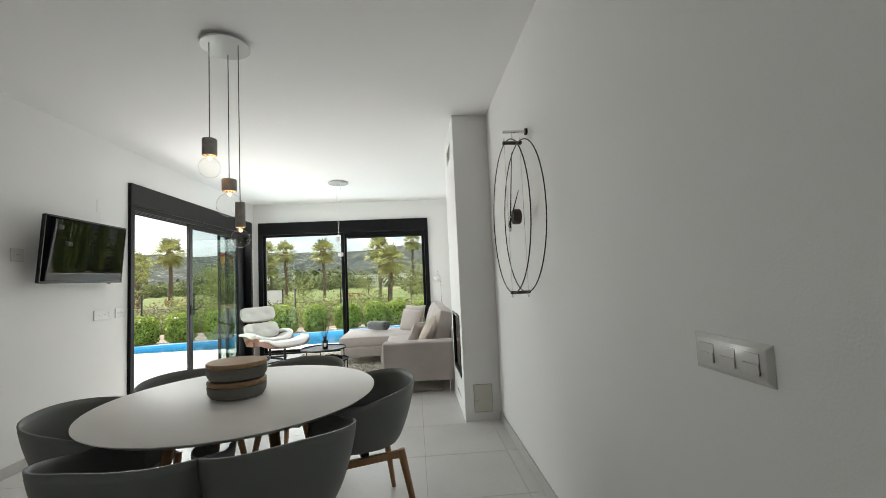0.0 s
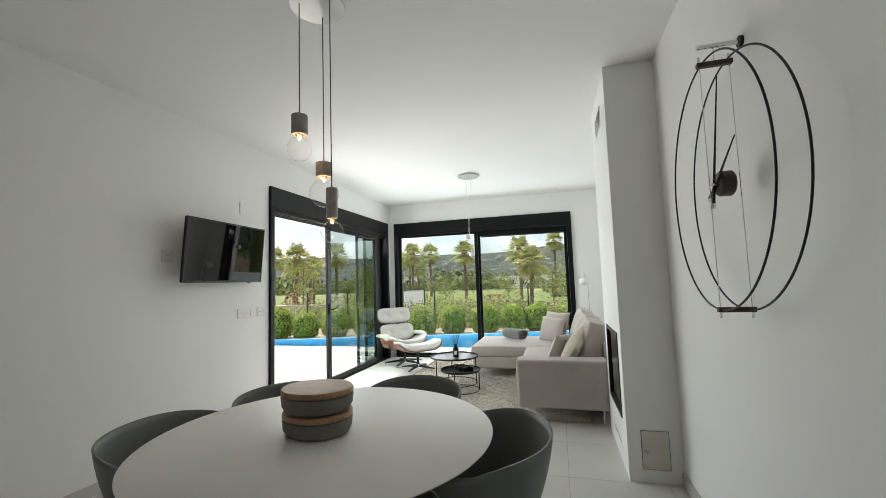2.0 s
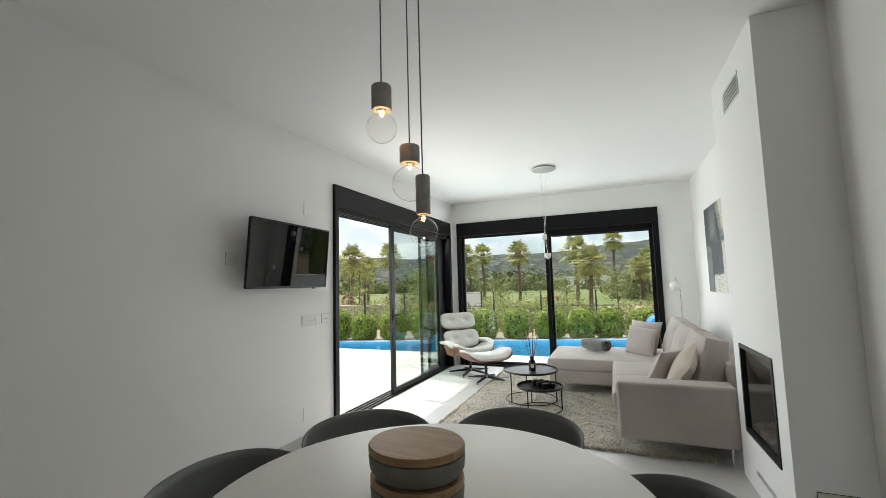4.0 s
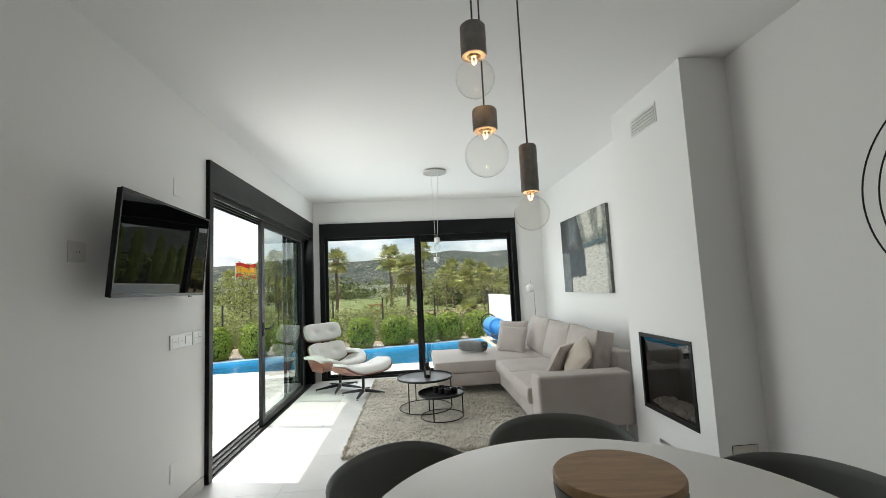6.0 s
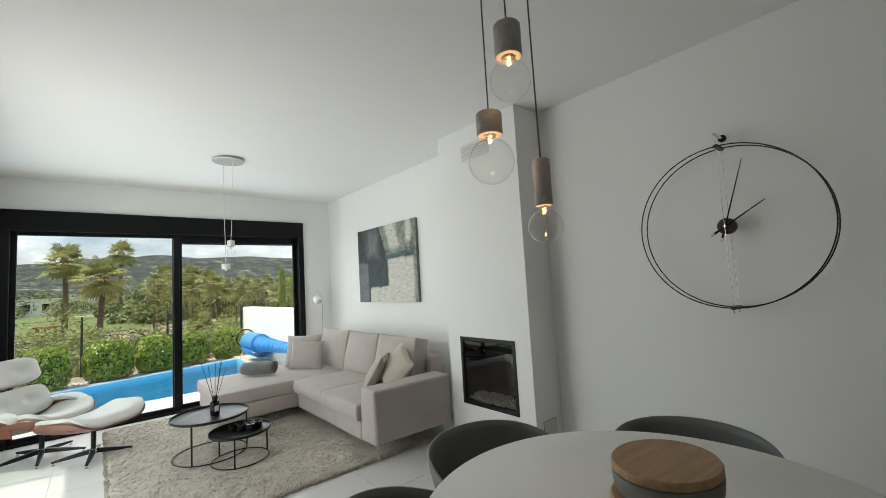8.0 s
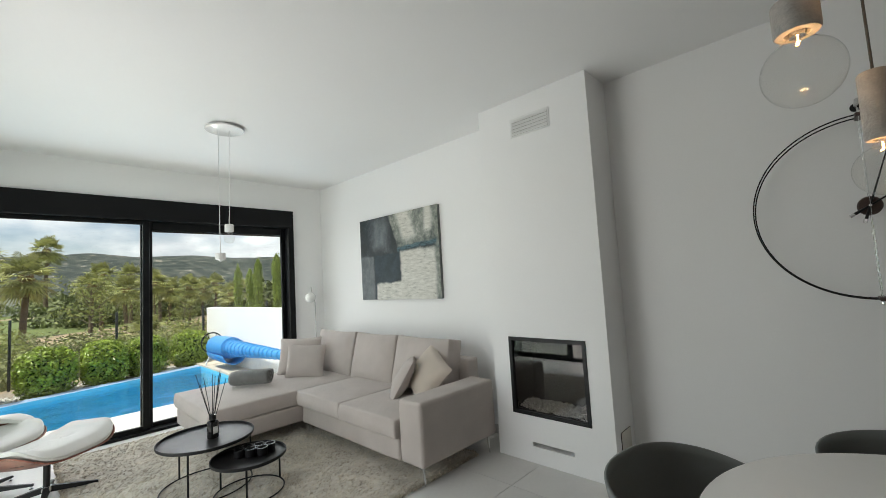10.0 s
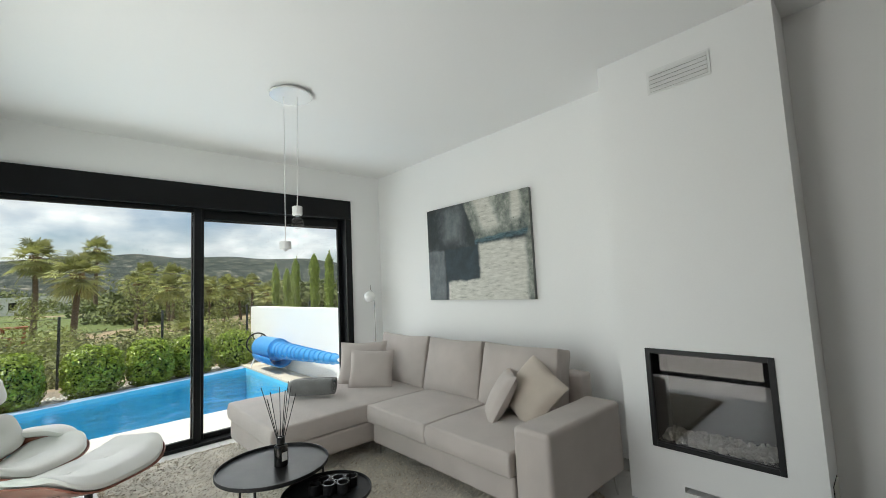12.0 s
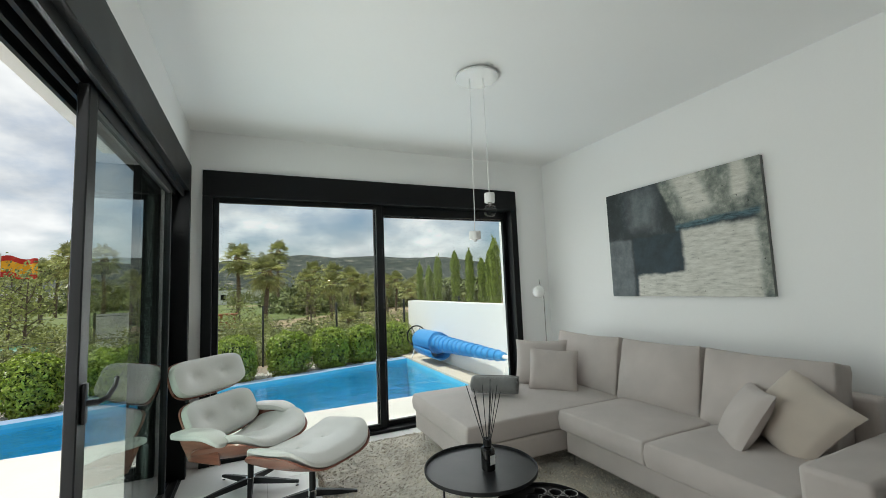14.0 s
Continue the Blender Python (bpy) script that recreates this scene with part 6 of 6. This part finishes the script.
for z0 in (2.05, 0.20):
    soften(tagged(part("blank_plate", boxes((XL + 0.0004, XL + 0.005, 4.085, 4.165, z0, z0 + 0.12)), PAINT, None), "painted blank cover plate flush on the wall", "cover plate"), 0.001)

# access hatch in the chimney's side
ah = thing("access_hatch", pose(0.713, CH_Y0, 0.20), "small cream metal access door with a round lock", "hatch")
fr = boxes((-0.0825, 0.0825, -0.0035, -0.0006, 0.1185, 0.1205), (-0.0825, 0.0825, -0.0035, -0.0006, -0.1205, -0.1185), (-0.0825, -0.0805, -0.0035, -0.0006, -0.1180, 0.1180), (0.0805, 0.0825, -0.0035, -0.0006, -0.1180, 0.1180))
part("frame", fr, BLACK, ah, "dark metal edge")
part("leaf", boxes((-0.0795, 0.0795, -0.006, -0.0008, -0.1175, 0.1175)), CREAM, ah, "cream enamelled leaf")
lk = turned([(0, 0), (0.012, 0), (0.012, 0.003), (0.008, 0.005), (0, 0.005)], 20)
part("lock", moved(lk, pose(-0.052, -0.0061, -0.008, 90, 0, 0)), CHROME, ah, "round steel lock")

# fireplace insert
fi = thing("fireplace", pose(0, 0, 0), "built-in black fireplace with glass front and pebbles", "fireplace")
y0, y1, z0, z1 = FP
fb = boxes((CH_X - 0.006, CH_X + 0.03, y0 + 0.001, y0 + 0.028, z0 + 0.001, z1 - 0.001), (CH_X - 0.006, CH_X + 0.03, y1 - 0.028, y1 - 0.001, z0 + 0.001, z1 - 0.001),
           (CH_X - 0.006, CH_X + 0.03, y0 + 0.0285, y1 - 0.0285, z1 - 0.029, z1 - 0.001), (CH_X - 0.006, CH_X + 0.03, y0 + 0.0285, y1 - 0.0285, z0 + 0.001, z0 + 0.029))
part("frame", fb, BLACK, fi, "black steel frame")
part("firebox", boxes((XR - 0.02, XR - 0.005, y0 + 0.002, y1 - 0.002, z0 + 0.002, z1 - 0.002), (CH_X + 0.031, XR - 0.0205, y0 + 0.002, y0 + 0.012, z0 + 0.002, z1 - 0.002), (CH_X + 0.031, XR - 0.0205, y1 - 0.012, y1 - 0.002, z0 + 0.002, z1 - 0.002), (CH_X + 0.031, XR - 0.0205, y0 + 0.0125, y1 - 0.0125, z0 + 0.002, z0 + 0.02), (CH_X + 0.031, XR - 0.0205, y0 + 0.0125, y1 - 0.0125, z1 - 0.02, z1 - 0.002)), DARK_IN, fi, "dark steel firebox", smooth=False)
gl = part("pane", boxes((CH_X + 0.009, CH_X + 0.0094, y0 + 0.026, y1 - 0.026, z0 + 0.027, z1 - 0.027)), glass_mat("smoked_glass", (0.72, 0.72, 0.72), 0.10), fi, "reflecting glass", smooth=False)
gl.visible_shadow = False
loose("pebbles", stones(620, lambda r: (r.uniform(CH_X + 0.04, CH_X + 0.20), r.uniform(y0 + 0.05, y1 - 0.05), z0 + 0.028 + r.uniform(0, 0.042)), 0.0165, 8), PEBBLE, fi, "pale rounded pebbles", "", "stuff")

# ventilation grille
vg = thing("air_vent", pose(CH_X, 4.19, 2.545), "white slatted air vent high on the chimney breast", "vent")
part("frame", boxes((-0.006, -0.0005, -0.17, 0.17, 0.062, 0.075), (-0.006, -0.0005, -0.17, 0.17, -0.075, -0.062), (-0.006, -0.0005, -0.17, -0.157, -0.0615, 0.0615), (-0.006, -0.0005, 0.157, 0.17, -0.0615, 0.0615)), WHITE_METAL, vg)
# Flat sheet on the chimney; its grey stands in for shade between slats.
part("backing", boxes((-0.002, -0.0006, -0.1565, 0.1565, -0.0615, 0.0615)), SKIRT, vg, "flat grey sheet giving the shade behind the slats", smooth=False)
for i in range(5):
    z = -0.05 + 0.025 * i
    part("slat", moved(boxes((-0.0012, 0.0012, -0.156, 0.156, -0.0128, 0.0128)), pose(-0.008, 0, z, 0, 22, 0)), WHITE_METAL, vg)

# globe lamp in the corner
fl_ = thing("floor_lamp", pose(0.63, 7.66, 0), "slim floor lamp with a white globe behind the sofa", "floor lamp")
part("base", turned([(0, 0), (0.11, 0), (0.112, 0.006), (0.108, 0.014), (0, 0.016)], 32), WHITE_METAL, fl_)
bm = bmesh.new()
rod(bm, [(0, 0, 0.015), (0.0, 0, 1.20), (-0.015, 0, 1.26), (-0.045, 0, 1.345), (-0.05, 0, 1.40)], 0.005, 8)
part("pole", bm, CHROME, fl_, "thin steel pole")
part("globe", turned([(0.068 * math.sin(math.pi * i / 16) if 0 < i < 16 else 0, 0.068 * math.cos(math.pi * i / 16)) for i in range(17)], 28, at=(-0.065, 0, 1.265)), mat("opal_glass", (0.82, 0.82, 0.80), 0.25, vary=0.02), fl_, "white opal glass globe")

# ---- floor tiles ----
tm = bmesh.new()
box(tm, -0.2985, 0.2985, -0.2985, 0.2985, -0.0034, 0.0)
TILE_ME = mesh_of("tile", tm, TILE, False)


def cut_tile(x0, x1, y0, y1):
    bm = bmesh.new()
    box(bm, x0, x1, y0, y1, -0.0034, 0.0)
    return mesh_of("tile", bm, TILE, False)


gx0, gy0 = 0.172 - 0.6 * 5, 3.705 - 0.6 * 9
for i in range(7):
    for j in range(17):
        x0, y0 = gx0 + 0.6 * i + 0.0015, gy0 + 0.6 * j + 0.0015
        x1, y1 = x0 + 0.597, y0 + 0.597
        cx0, cx1, cy0, cy1 = max(x0, XL), min(x1, XR), max(y0, YB), min(y1, YF)
        if cx1 - cx0 < 0.01 or cy1 - cy0 < 0.01:
            continue
        whole = cx0 == x0 and cx1 == x1 and cy0 == y0 and cy1 == y1
        if whole:
            t_ = new("tile", TILE_ME)
            t_.location = ((x0 + x1) / 2, (y0 + y1) / 2, 0)
        else:
            t_ = new("tile", cut_tile(cx0, cx1, cy0, cy1))
        t_.parent = floor
